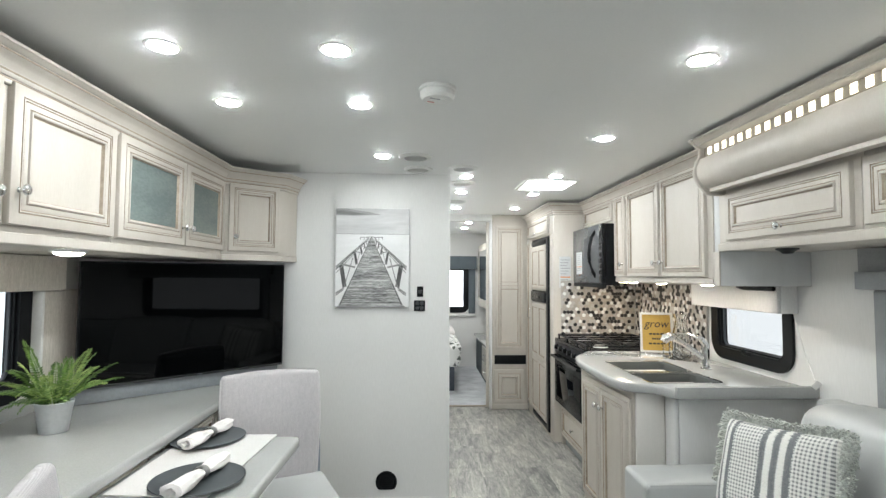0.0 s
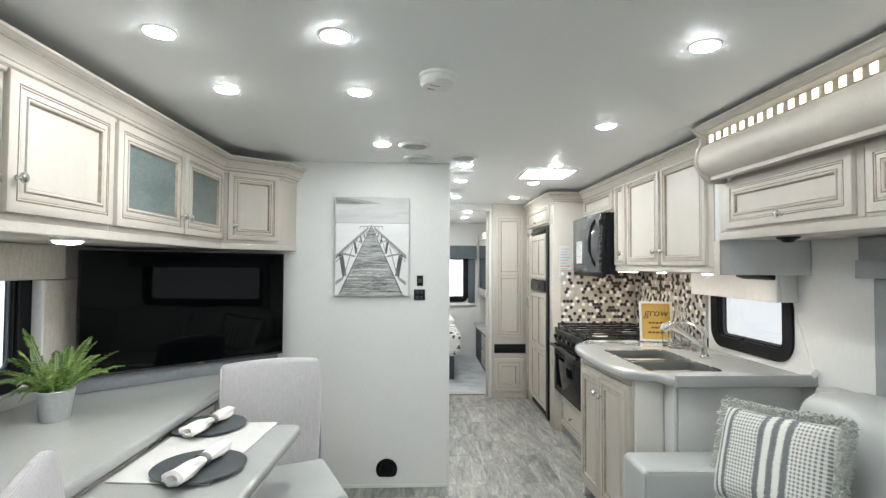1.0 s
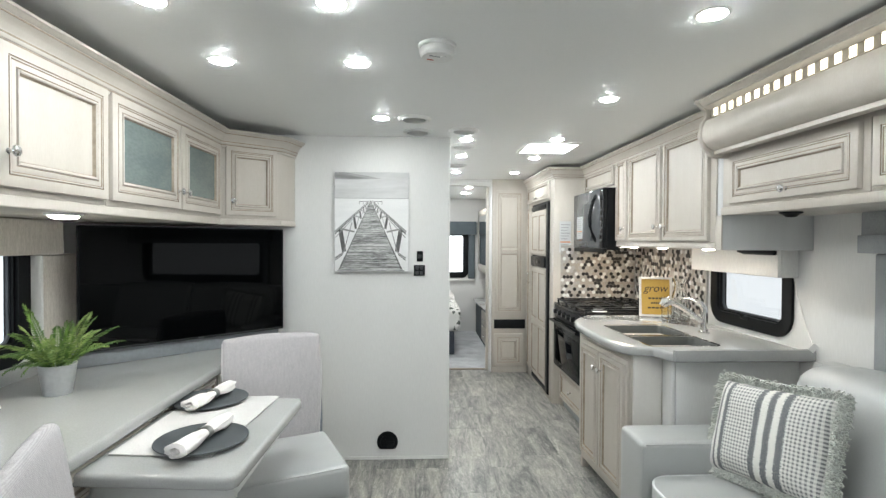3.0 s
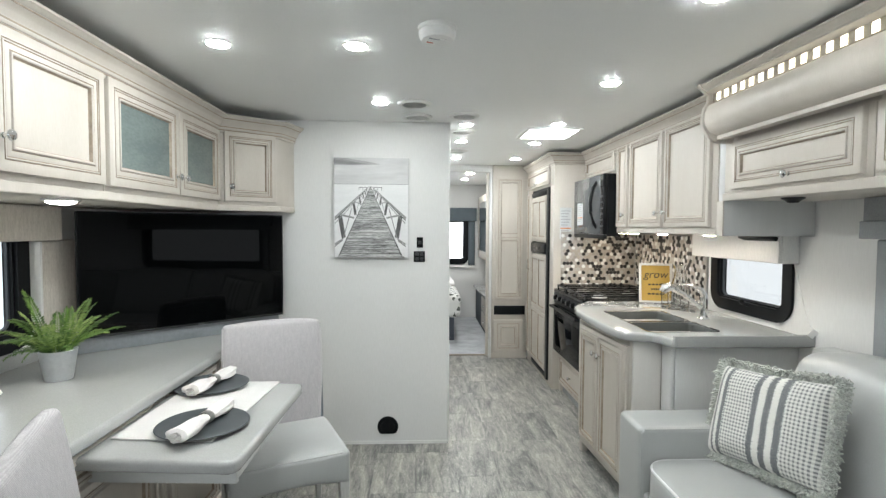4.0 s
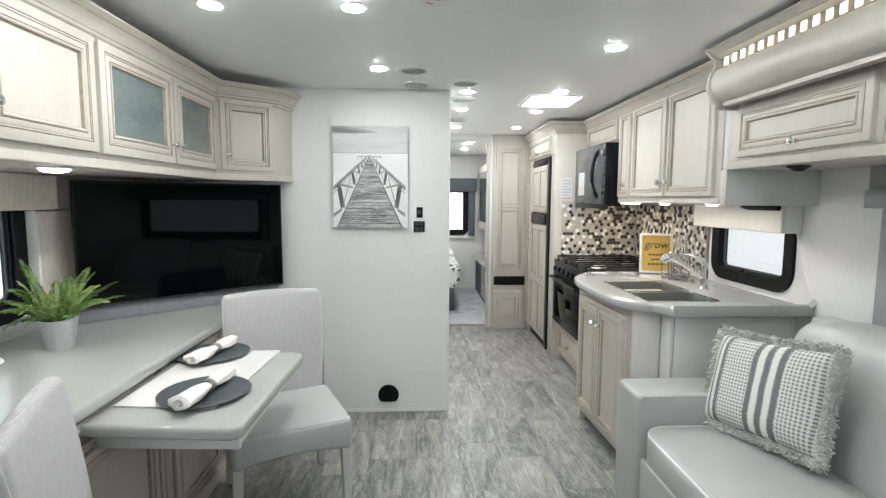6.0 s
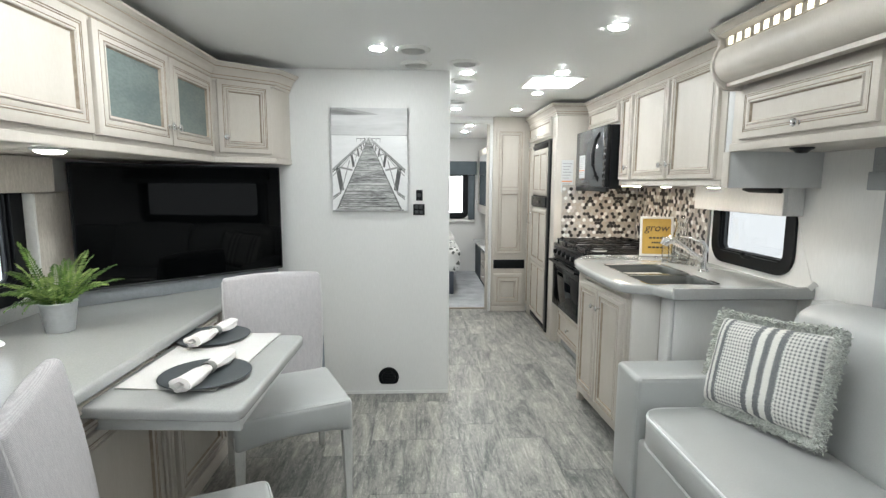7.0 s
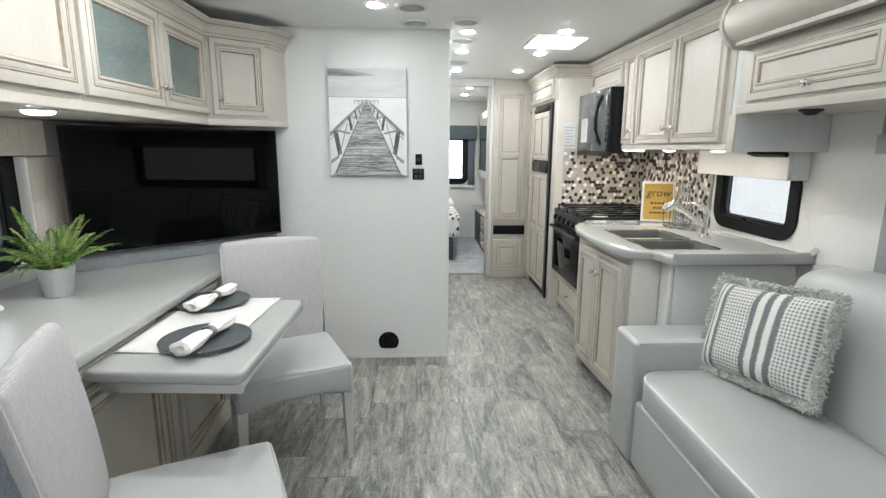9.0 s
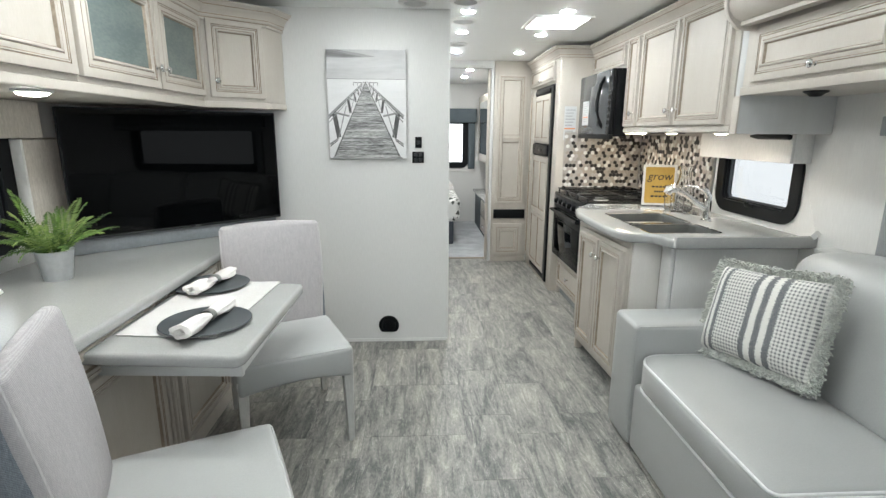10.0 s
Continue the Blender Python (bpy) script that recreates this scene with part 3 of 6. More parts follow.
for i in range(N):
    for j in range(N):
        bm.faces.new((grid[i][j], grid[i + 1][j], grid[i + 1][j + 1], grid[i][j + 1]))
res = bmesh.ops.extrude_face_region(bm, geom=bm.faces[:])
bmesh.ops.translate(bm, verts=[g for g in res["geom"] if isinstance(g, bmesh.types.BMVert)], vec=(0, 0, 0.003))
part("cloth", bm, PMAT, pmt)
PLATE = mat("slate_plate", (0.055, 0.064, 0.070), (0.07, 0.08, 0.085), 0.45, big=9, fine=120)
NAP = mat("napkin_cotton", (0.80, 0.77, 0.75), (0.72, 0.69, 0.67), 0.9, big=20, fine=220, bump=0.35)


def plate(x, y):
    t = thing("dinner_plate", "flat round charcoal plate on the runner", "plate", (x, y, TT), "place settings")
    part("dish", lathe([(0.085, 0.0075), (0.09, 0.0075), (0.13, 0.011), (0.149, 0.015), (0.151, 0.017), (0.148, 0.0185), (0.13, 0.0155), (0.09, 0.009), (0.001, 0.0085)], 48, Matrix.Translation((x, y, TT))), PLATE, t)


def napkin(x, y, rz):
    t = thing("rolled_napkin", "rolled white cotton napkin in a metal ring on a plate", "napkin", (x, y, TT + 0.012), "place settings")
    bm = bmesh.new()
    n, seg, Ln = 36, 26, 0.335
    m = pose(x, y, TT + 0.038, -3, 0, rz)
    rows = []
    for i in range(n + 1):
        s = i / n * 2 - 1
        pinch = 0.015 + 0.014 * min(1, abs(s - 0.1) ** 0.8 * 1.4)
        row = []
        for j in range(seg):
            a = 2 * math.pi * j / seg
            r = pinch * (1 + 0.20 * noise.noise((math.cos(a) * 1.8, math.sin(a) * 1.8, s * 2.6 + x * 9)) + 0.07 * math.sin(3 * a + 5 * s) + 0.06 * math.sin(7 * a - 3 * s))
            row.append(bm.verts.new(m @ Vector((r * 1.15 * math.cos(a), s * Ln / 2 + 0.008 * math.sin(a * 2 + x), r * 0.78 * math.sin(a)))))
        rows.append(row)
    for a, b in zip(rows, rows[1:]):
        for j in range(seg):
            bm.faces.new((a[j], a[(j + 1) % seg], b[(j + 1) % seg], b[j]))
    # the folded mouth of the roll
    for row, s in ((rows[0], -1), (rows[-1], 1)):
        c = sum((v.co for v in row), Vector()) / seg
        inner = [bm.verts.new(c + (v.co - c) * 0.5 + (m.to_3x3() @ Vector((0, s * 0.003, 0)))) for v in row]
        deep = [bm.verts.new(c + (v.co - c) * 0.25 + (m.to_3x3() @ Vector((0, -s * 0.016, 0)))) for v in row]
        for A_, B_ in ((row, inner), (inner, deep)):
            for j in range(seg):
                bm.faces.new((A_[j], A_[(j + 1) % seg], B_[(j + 1) % seg], B_[j]))
        bm.faces.new(deep)
    part("cloth", bm, NAP, t)
    part("napkin_ring", lathe([(0.0235, -0.014), (0.0255, -0.015), (0.0265, 0), (0.0255, 0.015), (0.0235, 0.014), (0.0225, 0)], 26, m @ pose(0, 0.014, 0, 90) @ Matrix.Diagonal((0.98, 0.8, 1, 1))), mat("ring_grey", (0.30, 0.30, 0.29), (0.22, 0.22, 0.21), 0.35, 0.7), t, "dull grey metal ring")


plate(-0.895, 2.185)
plate(-0.745, 1.742)
napkin(-0.886, 2.165, -5)
napkin(-0.735, 1.722, -4)

# ---- dining chairs ----
LEGW = mat("whitewashed_leg", (0.60, 0.60, 0.58), (0.48, 0.48, 0.46), 0.5, big=5, fine=60, stretch=(4, 4, 0.6), bump=0.1)


def soft_box(x0, x1, y0, y1, z0, z1, r, cut=6, puff=0.0, m=None, seg=4):
    """An upholstered block: rounded edges and slightly domed faces."""
    bm = box(x0, x1, y0, y1, z0, z1, r, seg)
    if puff:
        bmesh.ops.subdivide_edges(bm, edges=[e for e in bm.edges if e.calc_length() > 0.12], cuts=cut, use_grid_fill=True)
        c = Vector(((x0 + x1) / 2, (y0 + y1) / 2, (z0 + z1) / 2))
        hs = Vector(((x1 - x0) / 2, (y1 - y0) / 2, (z1 - z0) / 2))
        for v in bm.verts:
            q = Vector([(v.co[k] - c[k]) / hs[k] for k in range(3)])
            for k in range(3):
                a, b = [i for i in range(3) if i != k]
                w = max(0, 1 - q[a] ** 2) * max(0, 1 - q[b] ** 2)
                v.co[k] += puff * q[k] * w
    if m:
        bm.transform(m)
    return bm


def dining_chair(m, label):
    c = thing("dining_chair", label, "chair", (0, 0, 0), "dining chairs")
    hw = 0.25
    bm = soft_box(-hw, hw, -0.235, 0.235, 0.338, 0.485, 0.022, 6, 0.008)
    for v in bm.verts:                       # the skirt rises in an arc between the legs
        if v.co.z < 0.385 and abs(v.co.x) < 0.22:
            v.co.z += 0.024 * (1 - (v.co.x / 0.23) ** 2)
    part("seat", bm, VINYL, c, "smooth grey vinyl seat")
    part("seat_piping", tube([(-hw + 0.008, 0.2, 0.478), (-hw + 0.008, -0.2, 0.478), (-hw + 0.035, -0.228, 0.478), (hw - 0.035, -0.228, 0.478), (hw - 0.008, -0.2, 0.478), (hw - 0.008, 0.2, 0.478)], 0.0042, 8), VINYL, c)

    def bend(bm):
        for v in bm.verts:
            h = max(0.0, (v.co.z - 0.40) / 0.59)
            v.co.y += 0.215 + 0.07 * h ** 1.6
            v.co.x *= 1.0 - 0.03 * h
            if h > 0.9:
                v.co.z += 0.004 * (1 - (v.co.x / 0.235) ** 2)
        return bm
    bm = soft_box(-0.240, 0.240, 0.006, 0.125, 0.40, 0.963, 0.024, 7, 0.008)
    for v in bm.verts:
        if v.co.y > 0.06:
            v.co.y -= 0.078 * max(0.0, (v.co.z - 0.5) / 0.48)
    part("back_shell", bend(bm), DENIM, c, "denim-blue twill shell of the backrest")
    bm = soft_box(-0.240, 0.240, -0.004, 0.040, 0.40, 0.978, 0.016, 7, 0.012)
    for v in bm.verts:                       # the pad narrows towards the seat
        v.co.x *= 1 - 0.13 * max(0.0, (0.86 - v.co.z) / 0.46) ** 1.3
    part("backrest", bend(bm), TWILL, c, "ribbed beige-grey linen backrest")
    for s in (-1, 1):
        pts = [(s * 0.242 * (1 - 0.03 * h) * (1 - 0.13 * max(0.0, (0.45 - 0.553 * h) / 0.46) ** 1.3), 0.218 + 0.07 * h ** 1.6, 0.41 + 0.553 * h) for h in (0, 0.15, 0.3, 0.5, 0.7, 0.85, 1.0)]
        part("back_piping", tube(pts, 0.0048, 6), FABRIC, c)
        for y, lean in ((-0.205, 0.0), (0.27, 0.06)):
            bm = bmesh.new()
            top = [(s * 0.225 + a * 0.024, y + b * 0.024, 0.41) for a, b in ((-1, -1), (1, -1), (1, 1), (-1, 1))]
            low = [(s * 0.232 + a * 0.014, y + lean + b * 0.014, 0.0) for a, b in ((-1, -1), (1, -1), (1, 1), (-1, 1))]
            tv_, lv = [bm.verts.new(p) for p in top], [bm.verts.new(p) for p in low]
            bm.faces.new(tv_), bm.faces.new(lv[::-1])
            for k in range(4):
                bm.faces.new((lv[k], lv[(k + 1) % 4], tv_[(k + 1) % 4], tv_[k]))
            bmesh.ops.bevel(bm, geom=bm.edges[:], offset=0.003, segments=1, affect="EDGES")
            part("leg", bm, LEGW, c, "whitewashed tapered wooden leg")
    c.matrix_basis = m
    return c


far_chair = dining_chair(pose(-0.625, 2.30, 0, 0, 0, 24), "grey vinyl and linen dining chair turned beside the partition")
near_chair = copy_thing(far_chair, pose(-0.615, 1.27, 0, 0, 0, 113.3))
tagged(near_chair, "grey vinyl and linen dining chair turned toward the aisle")

# ---- fern in its pot ----
PX, PY = -1.483, 2.115
# Leaf greens, spread wide to hold the fern's highlights and shaded leaflets too.
FROND = mat("fern_green", (0.012, 0.055, 0.006), (0.17, 0.29, 0.06), 0.5, big=11, fine=60)
FROND_PALE = mat("fern_pale_green", (0.07, 0.17, 0.025), (0.42, 0.52, 0.18), 0.5, big=14, fine=60)
POT = mat("galvanised", (0.55, 0.57, 0.58), (0.47, 0.49, 0.50), 0.4, 0.55, big=9, fine=60)
pl = thing("potted_fern", "green fern in a pale galvanised metal pot", "plant", (PX, PY, CT))
prof = [(0.056, 0.0), (0.058, 0.001), (0.064, 0.04), (0.072, 0.09), (0.0785, 0.127), (0.081, 0.130), (0.0785, 0.133), (0.075, 0.128), (0.066, 0.10)]
part("pot", lathe([(r * 0.85, z * 0.93) for r, z in prof], 36, Matrix.Translation((PX, PY, CT))), POT, pl, "pale galvanised metal pot")
part("soil", cyl(0.056, 0.085, 0.100, 24, m=Matrix.Translation((PX, PY, CT))), mat("soil", (0.03, 0.022, 0.015), None, 0.95, bump=0.6), pl)
rng = random.Random(5)


def frond(dx, dy, dz, arch, wide=0.034):
    """A feathered frond that arches from the pot's mouth to a tip at (dx, dy, dz) from it."""
    bm = bmesh.new()
    tip = Vector((dx, dy, dz))
    flat_ = Vector((dx, dy, 0))
    base = Vector((PX, PY, CT + 0.105)) + (flat_.normalized() * 0.022 if flat_.length > 0.01 else Vector())
    mid_ = base + flat_ * 0.42 + Vector((0, 0, dz * 0.62 + arch))
    end = Vector((PX, PY, CT + 0.120)) + tip
    length = (mid_ - base).length + (end - mid_).length
    n = max(16, int(length * 105))
    pts = [base * (1 - k / n) ** 2 + mid_ * 2 * (k / n) * (1 - k / n) + end * (k / n) ** 2 for k in range(n + 1)]
    tube(pts, [0.0021 * (1 - 0.75 * k / n) for k in range(n + 1)], 5, bm)
    roll = rng.uniform(-0.5, 0.5)
    for k in range(2, n + 1):
        q = k / n
        w = wide * min(1.0, 0.35 + 2.6 * q) * (1 - q ** 3) ** 0.7 + 0.003
        d = (pts[k] - pts[k - 1]).normalized()
        side = d.cross(Vector((0, 0, 1)))
        side = (side.normalized() if side.length > 0.05 else Vector((1, 0, 0)))
        up = side.cross(d).normalized()
        side = (side * math.cos(roll) + up * math.sin(roll)).normalized()
        up = side.cross(d).normalized()
        for sg in (-1, 1):
            p = pts[k]
            t_ = p + side * sg * w * rng.uniform(0.86, 1.1) + d * 0.009 - up * 0.006 * rng.uniform(0, 1.4)
            mid = p * 0.55 + t_ * 0.45
            b = 0.0062 * (1 - 0.3 * q)
            v = [bm.verts.new(c_) for c_ in (p, mid + d * b + up * 0.002, t_, mid - d * b + up * 0.002)]
            bm.faces.new((v[0], v[1], v[2]))
            bm.faces.new((v[0], v[2], v[3]))
    part("frond", bm, FROND if rng.random() < 0.45 else FROND_PALE, pl, "", False)


for dx, dy, dz, arch, wide in ((-0.115, -0.02, 0.245, 0.03, 0.036), (0.15, -0.03, 0.215, 0.035, 0.034), (0.125, 0.04, 0.185, 0.03, 0.030), (0.20, 0.06, 0.145, 0.03, 0.026), (0.285, -0.04, 0.105, 0.035, 0.026),
                               (-0.165, -0.03, 0.130, 0.06, 0.030), (-0.235, -0.01, 0.080, 0.05, 0.030), (-0.245, 0.02, 0.030, 0.06, 0.028), (-0.135, -0.10, -0.010, 0.07, 0.026), (0.0, 0.05, 0.165, 0.02, 0.028),
                               (-0.05, -0.13, 0.055, 0.08, 0.030), (0.06, -0.12, 0.075, 0.07, 0.030), (0.02, -0.10, 0.120, 0.04, 0.028), (-0.07, 0.10, 0.14, 0.04, 0.028), (0.09, 0.12, 0.12, 0.05, 0.028),
                               (-0.02, -0.16, 0.00, 0.08, 0.026), (0.11, -0.09, 0.02, 0.06, 0.024), (-0.10, -0.06, 0.165, 0.03, 0.030), (0.055, 0.0, 0.175, 0.02, 0.028), (-0.16, 0.08, 0.05, 0.06, 0.026),
                               (0.15, 0.08, 0.06, 0.06, 0.026), (-0.03, 0.0, 0.11, 0.03, 0.028), (0.07, -0.05, 0.09, 0.04, 0.030), (-0.08, -0.09, 0.07, 0.06, 0.028), (-0.19, -0.08, 0.045, 0.06, 0.026)):
    frond(dx, dy, dz, arch, wide)
dish = thing("small_dish", "small round white dish on the counter near the fern", "dish", (-1.615, 1.895, CT))
part("dish", lathe([(0.06, 0.0), (0.065, 0.002), (0.06, 0.012), (0.03, 0.02), (0.001, 0.021)], 30, Matrix.Translation((-1.615, 1.895, CT + 0.0005))), WHITE, dish)

# ---- on the partition ----
pic = thing("canvas_picture", "unframed black-and-white canvas of a wooden pier", "picture", (-0.32, PART_Y, 1.59))
X0, X1, Z0, Z1 = -0.565, -0.077, 1.262, 1.918
SKYP = mat("print_sky", (0.66, 0.66, 0.66), (0.50, 0.50, 0.505), 0.7, big=1.6, fine=9, stretch=(1.2, 1, 7), mix=0.25)
SEAP = mat("print_sea", (0.80, 0.80, 0.80), (0.72, 0.72, 0.72), 0.7, big=4, stretch=(1, 1, 8))
INKS = [mat("print_ink", (0.05, 0.05, 0.05), (0.10, 0.10, 0.10), 0.7, big=30, fine=90), mat("print_plank", (0.66, 0.66, 0.655), (0.07, 0.07, 0.07), 0.7, big=16, fine=90, stretch=(0.35, 1, 4)), mat("print_grey", (0.34, 0.34, 0.34), (0.20, 0.20, 0.20), 0.7, big=20)]
part("canvas", box(X0, X1, PART_Y - 0.034, PART_Y - 0.001, Z0, Z1, 0.003), mat("canvas_edge", (0.6, 0.6, 0.6)), pic)
PW, PH = X1 - X0, Z1 - Z0
fy = PART_Y - 0.0345


def flat(name, quads, material, lift):
    bm = bmesh.new()
    for qd in quads:
        bm.faces.new([bm.verts.new((X0 + u * PW, fy - lift, Z0 + v * PH)) for u, v in qd])
    return part(name, bm, material, pic, "", False)


HZ = 0.735
CLOUDS = [mat("print_cloud", (g, g, g), (g * 0.8, g * 0.8, g * 0.8), 0.7, big=6, fine=20, stretch=(1, 1, 6)) for g in (0.40, 0.30, 0.24)]
flat("printed_sky", [[(0.004, HZ), (0.996, HZ), (0.996, 0.996), (0.004, 0.996)]], SKYP, 0.0006)
flat("printed_sea", [[(0.004, 0.004), (0.996, 0.004), (0.996, HZ), (0.004, HZ)]], SEAP, 0.0006)
flat("printed_horizon", [[(0.004, HZ), (0.996, HZ), (0.996, HZ + 0.004), (0.004, HZ + 0.005)]], INKS[2], 0.0010)
flat("printed_cloud", [[(0.004, 0.925), (0.30, 0.925), (0.62, 0.935), (0.42, 0.965), (0.14, 0.996), (0.004, 0.996)]], CLOUDS[0], 0.0008)
flat("printed_cloud", [[(0.004, 0.935), (0.25, 0.930), (0.46, 0.938), (0.30, 0.955), (0.10, 0.985), (0.004, 0.988)]], CLOUDS[1], 0.0010)
flat("printed_cloud", [[(0.004, 0.945), (0.20, 0.936), (0.36, 0.942), (0.20, 0.958), (0.06, 0.972), (0.004, 0.974)]], CLOUDS[2], 0.0012)
VX, VZ = 0.485, 0.715
planks, gaps, rails, posts, beams = [], [], [], [], []
for k in range(64):
    a, b = 0.80 ** (k / 3.6), 0.80 ** ((k + 0.90) / 3.6)
    za, zb = VZ - (VZ - 0.004) * a, VZ - (VZ - 0.004) * b
    wob = 0.008 * a * rng.uniform(-1, 1)
    planks.append([(VX - 0.445 * a + wob, za), (VX + 0.465 * a + wob, za), (VX + 0.465 * b + wob, zb), (VX - 0.445 * b + wob, zb)])
gaps.append([(VX - 0.43, 0.004), (VX + 0.45, 0.004), (VX + 0.003, VZ), (VX - 0.003, VZ)])


def line(p, q_, w1, w2=None):
    p, q_ = Vector(p), Vector(q_)
    n = Vector((-(q_ - p).y, (q_ - p).x)).normalized()
    w2 = w1 if w2 is None else w2
    return [tuple(p + n * w1 / 2), tuple(q_ + n * w2 / 2), tuple(q_ - n * w2 / 2), tuple(p - n * w1 / 2)]


for s in (-1, 1):
    def at(u, v):
        return (VX + s * u, v)
    posts.append(line(at(0.476, 0.378), at(0.02, 0.705), 0.012, 0.003))      # shadow under the handrail
    rails.append(line(at(0.478, 0.400), at(0.015, 0.717), 0.024, 0.004))
    rails.append(line(at(0.470, 0.345), at(0.012, 0.712), 0.010, 0.003))
    beams.append(line(at(0.452, 0.020), at(0.006, 0.712), 0.030, 0.003))
    posts.append(line(at(0.415, 0.025), at(0.004, 0.705), 0.012, 0.002))
    for f in (1.0, 0.555, 0.36, 0.245, 0.17, 0.12):
        top, low = VZ - 0.295 * f, VZ - 0.515 * f
        posts.append(line(at(0.405 * f, top), at(0.355 * f, low), 0.056 * f))
        rails.append(line(at(0.395 * f, top + 0.01), at(0.215 * f, VZ - 0.315 * f), 0.018 * f))
        rails.append(line(at(0.36 * f, low), at(0.25 * f, VZ - 0.22 * f), 0.012 * f))
    rails.append(line(at(0.474, 0.135), at(0.36, 0.195), 0.020, 0.014))
    posts.append(line(at(0.474, 0.115), at(0.37, 0.175), 0.008))
    posts.append(line(at(0.04, 0.705), at(0.155, 0.705), 0.005))
    for u in (0.05, 0.10, 0.152):
        posts.append(line(at(u, 0.675), at(u, 0.706), 0.005))


def clip(qs):
    return [[(min(0.996, max(0.004, u)), min(0.996, max(0.004, v))) for u, v in qd] for qd in qs]


flat("printed_deck_shadow", clip(gaps), INKS[0], 0.0012)
flat("printed_deck", clip(planks), INKS[1], 0.0016)
flat("printed_edge_beam", clip(beams), SEAP, 0.0020)
flat("printed_framework", clip(posts), mat("print_dark", (0.06, 0.06, 0.06), (0.14, 0.14, 0.14), 0.7, big=20), 0.0024)
flat("printed_railing", clip(rails), mat("print_rail", (0.36, 0.36, 0.36), (0.20, 0.20, 0.20), 0.7, big=20), 0.0028)


def switch_plate(x, z, w, h, n, label):
    t = thing("wall_switch", label, "switch", (x, PART_Y, z))
    part("plate", box(x - w / 2, x + w / 2, PART_Y - 0.008, PART_Y - 0.0005, z - h / 2, z + h / 2, 0.003), BLACK, t)
    for k in range(n):
        for j in ((0,) if n == 1 else (0.25, -0.25)):
            cx = x + (k - (n - 1) / 2) * 0.03
            part("rocker", box(cx - 0.011, cx + 0.011, PART_Y - 0.013, PART_Y - 0.0075, z + j * h - h * 0.17, z + j * h + h * 0.17, 0.002), mat("rocker", (0.04, 0.042, 0.045), None, 0.3), t)


switch_plate(-0.003, 1.364, 0.042, 0.07, 1, "small black single wall switch")
switch_plate(-0.006, 1.270, 0.075, 0.072, 2, "black square four-way wall switch")
fv = thing("wall_vent", "round black heater vent low on the partition", "vent", (-0.225, PART_Y, 0.13))
vm = facing((-0.215, PART_Y, 0.118), (0, -1)) @ pose(0, 0, 0, 90)
bm = lathe([(0.070, 0.0), (0.070, 0.004), (0.062, 0.010), (0.048, 0.010), (0.046, 0.002)], 48, vm)
for v in bm.verts:                       # the foot of the flange is cut level
    v.co.z = max(v.co.z, 0.071)
part("flange", bm, BLACK, fv)
part("grille_disc", cyl(0.046, 0.002, 0.005, 30, m=vm), BLACK, fv)
for k in range(-3, 4):
    h = math.sqrt(0.044 ** 2 - (0.012 * k) ** 2)
    part("slat", box(-h, h, k * 0.012 - 0.003, k * 0.012 + 0.003, 0.005, 0.009, 0.001, m=vm), BLACK, fv)

# ---- kitchen side: upper cabinets ----
RF = 1.48
RT = 2.118


def rdoor(c, x, yhi, ylo, z0, z1, knob=None, name="door", stile=0.055):
    return door(c, facing((x, yhi, z0), (-1, 0)), yhi - ylo, z1 - z0, knob, None, name, stile)


def rcab(y0, y1, z0, label, group="kitchen upper cabinets", x=RF, top=RT - 0.004):
    c = thing("upper_cabinet", label, "cabinet", (x, (y0 + y1) / 2, z0), group)
    part("body", box(x, RIGHT_X - 0.003, y0 + 0.001, y1 - 0.001, z0, top, 0.002), CREAM, c)
    return c


KB = 1.435
c = rcab(2.995, 3.735, KB, "cream glazed upper cabinet with a narrow and a wide door")
rdoor(c, RF, 3.722, 3.535, KB + 0.04, 2.072, (0.155, 0.085), stile=0.045)
rdoor(c, RF, 3.49, 3.015, KB + 0.04, 2.072, (0.44, 0.085))
c = rcab(2.455, 2.995, KB, "cream glazed upper cabinet with one panelled door")
rdoor(c, RF, 2.985, 2.505, KB + 0.04, 2.072, (0.03, 0.085))
c = rcab(3.735, 4.478, 1.885, "short cream flap cabinet above the microwave")
rdoor(c, RF, 4.44, 3.78, 1.905, 2.06, None, "flap_door", 0.04)
kc = thing("crown_moulding", "cream crown moulding with brown glaze lines", "moulding", (RF, 3.5, RT), kind="structure")
part("moulding", sweep([(1.2, HALL_Y - 0.06), (1.2, 4.478), (RF, 4.478), (RF, 2.455)], [(o, RT + z) for o, z in CROWN], CSLOT), [CREAM, GLAZE], kc)
part("bottom_rail", sweep([(RF, 3.733), (RF, 2.455)], [(-0.02, KB), (0.003, KB), (0.006, KB + 0.004), (0.004, KB + 0.03), (0.0, KB + 0.032)], [0, 0, 0, 0]), [CREAM], kc)
for x, y in ((1.575, 2.68), (1.555, 3.17), (1.555, 3.60)):
    p = thing("puck_light", "small warm lamp under the kitchen cabinets", "lamp", (x, y, KB), "under-cabinet lamps")
    pm = Matrix.Translation((x, y, KB))
    part("ring", lathe([(0.040, 0), (0.040, -0.005), (0.036, -0.007), (0.033, -0.007), (0.033, -0.002)], 26, pm), WHITE, p)
    part("lens", lathe([(0.032, -0.002), (0.030, -0.007), (0.024, -0.0095), (0.013, -0.011), (0.001, -0.0115)], 26, pm), PUCKLENS, p)

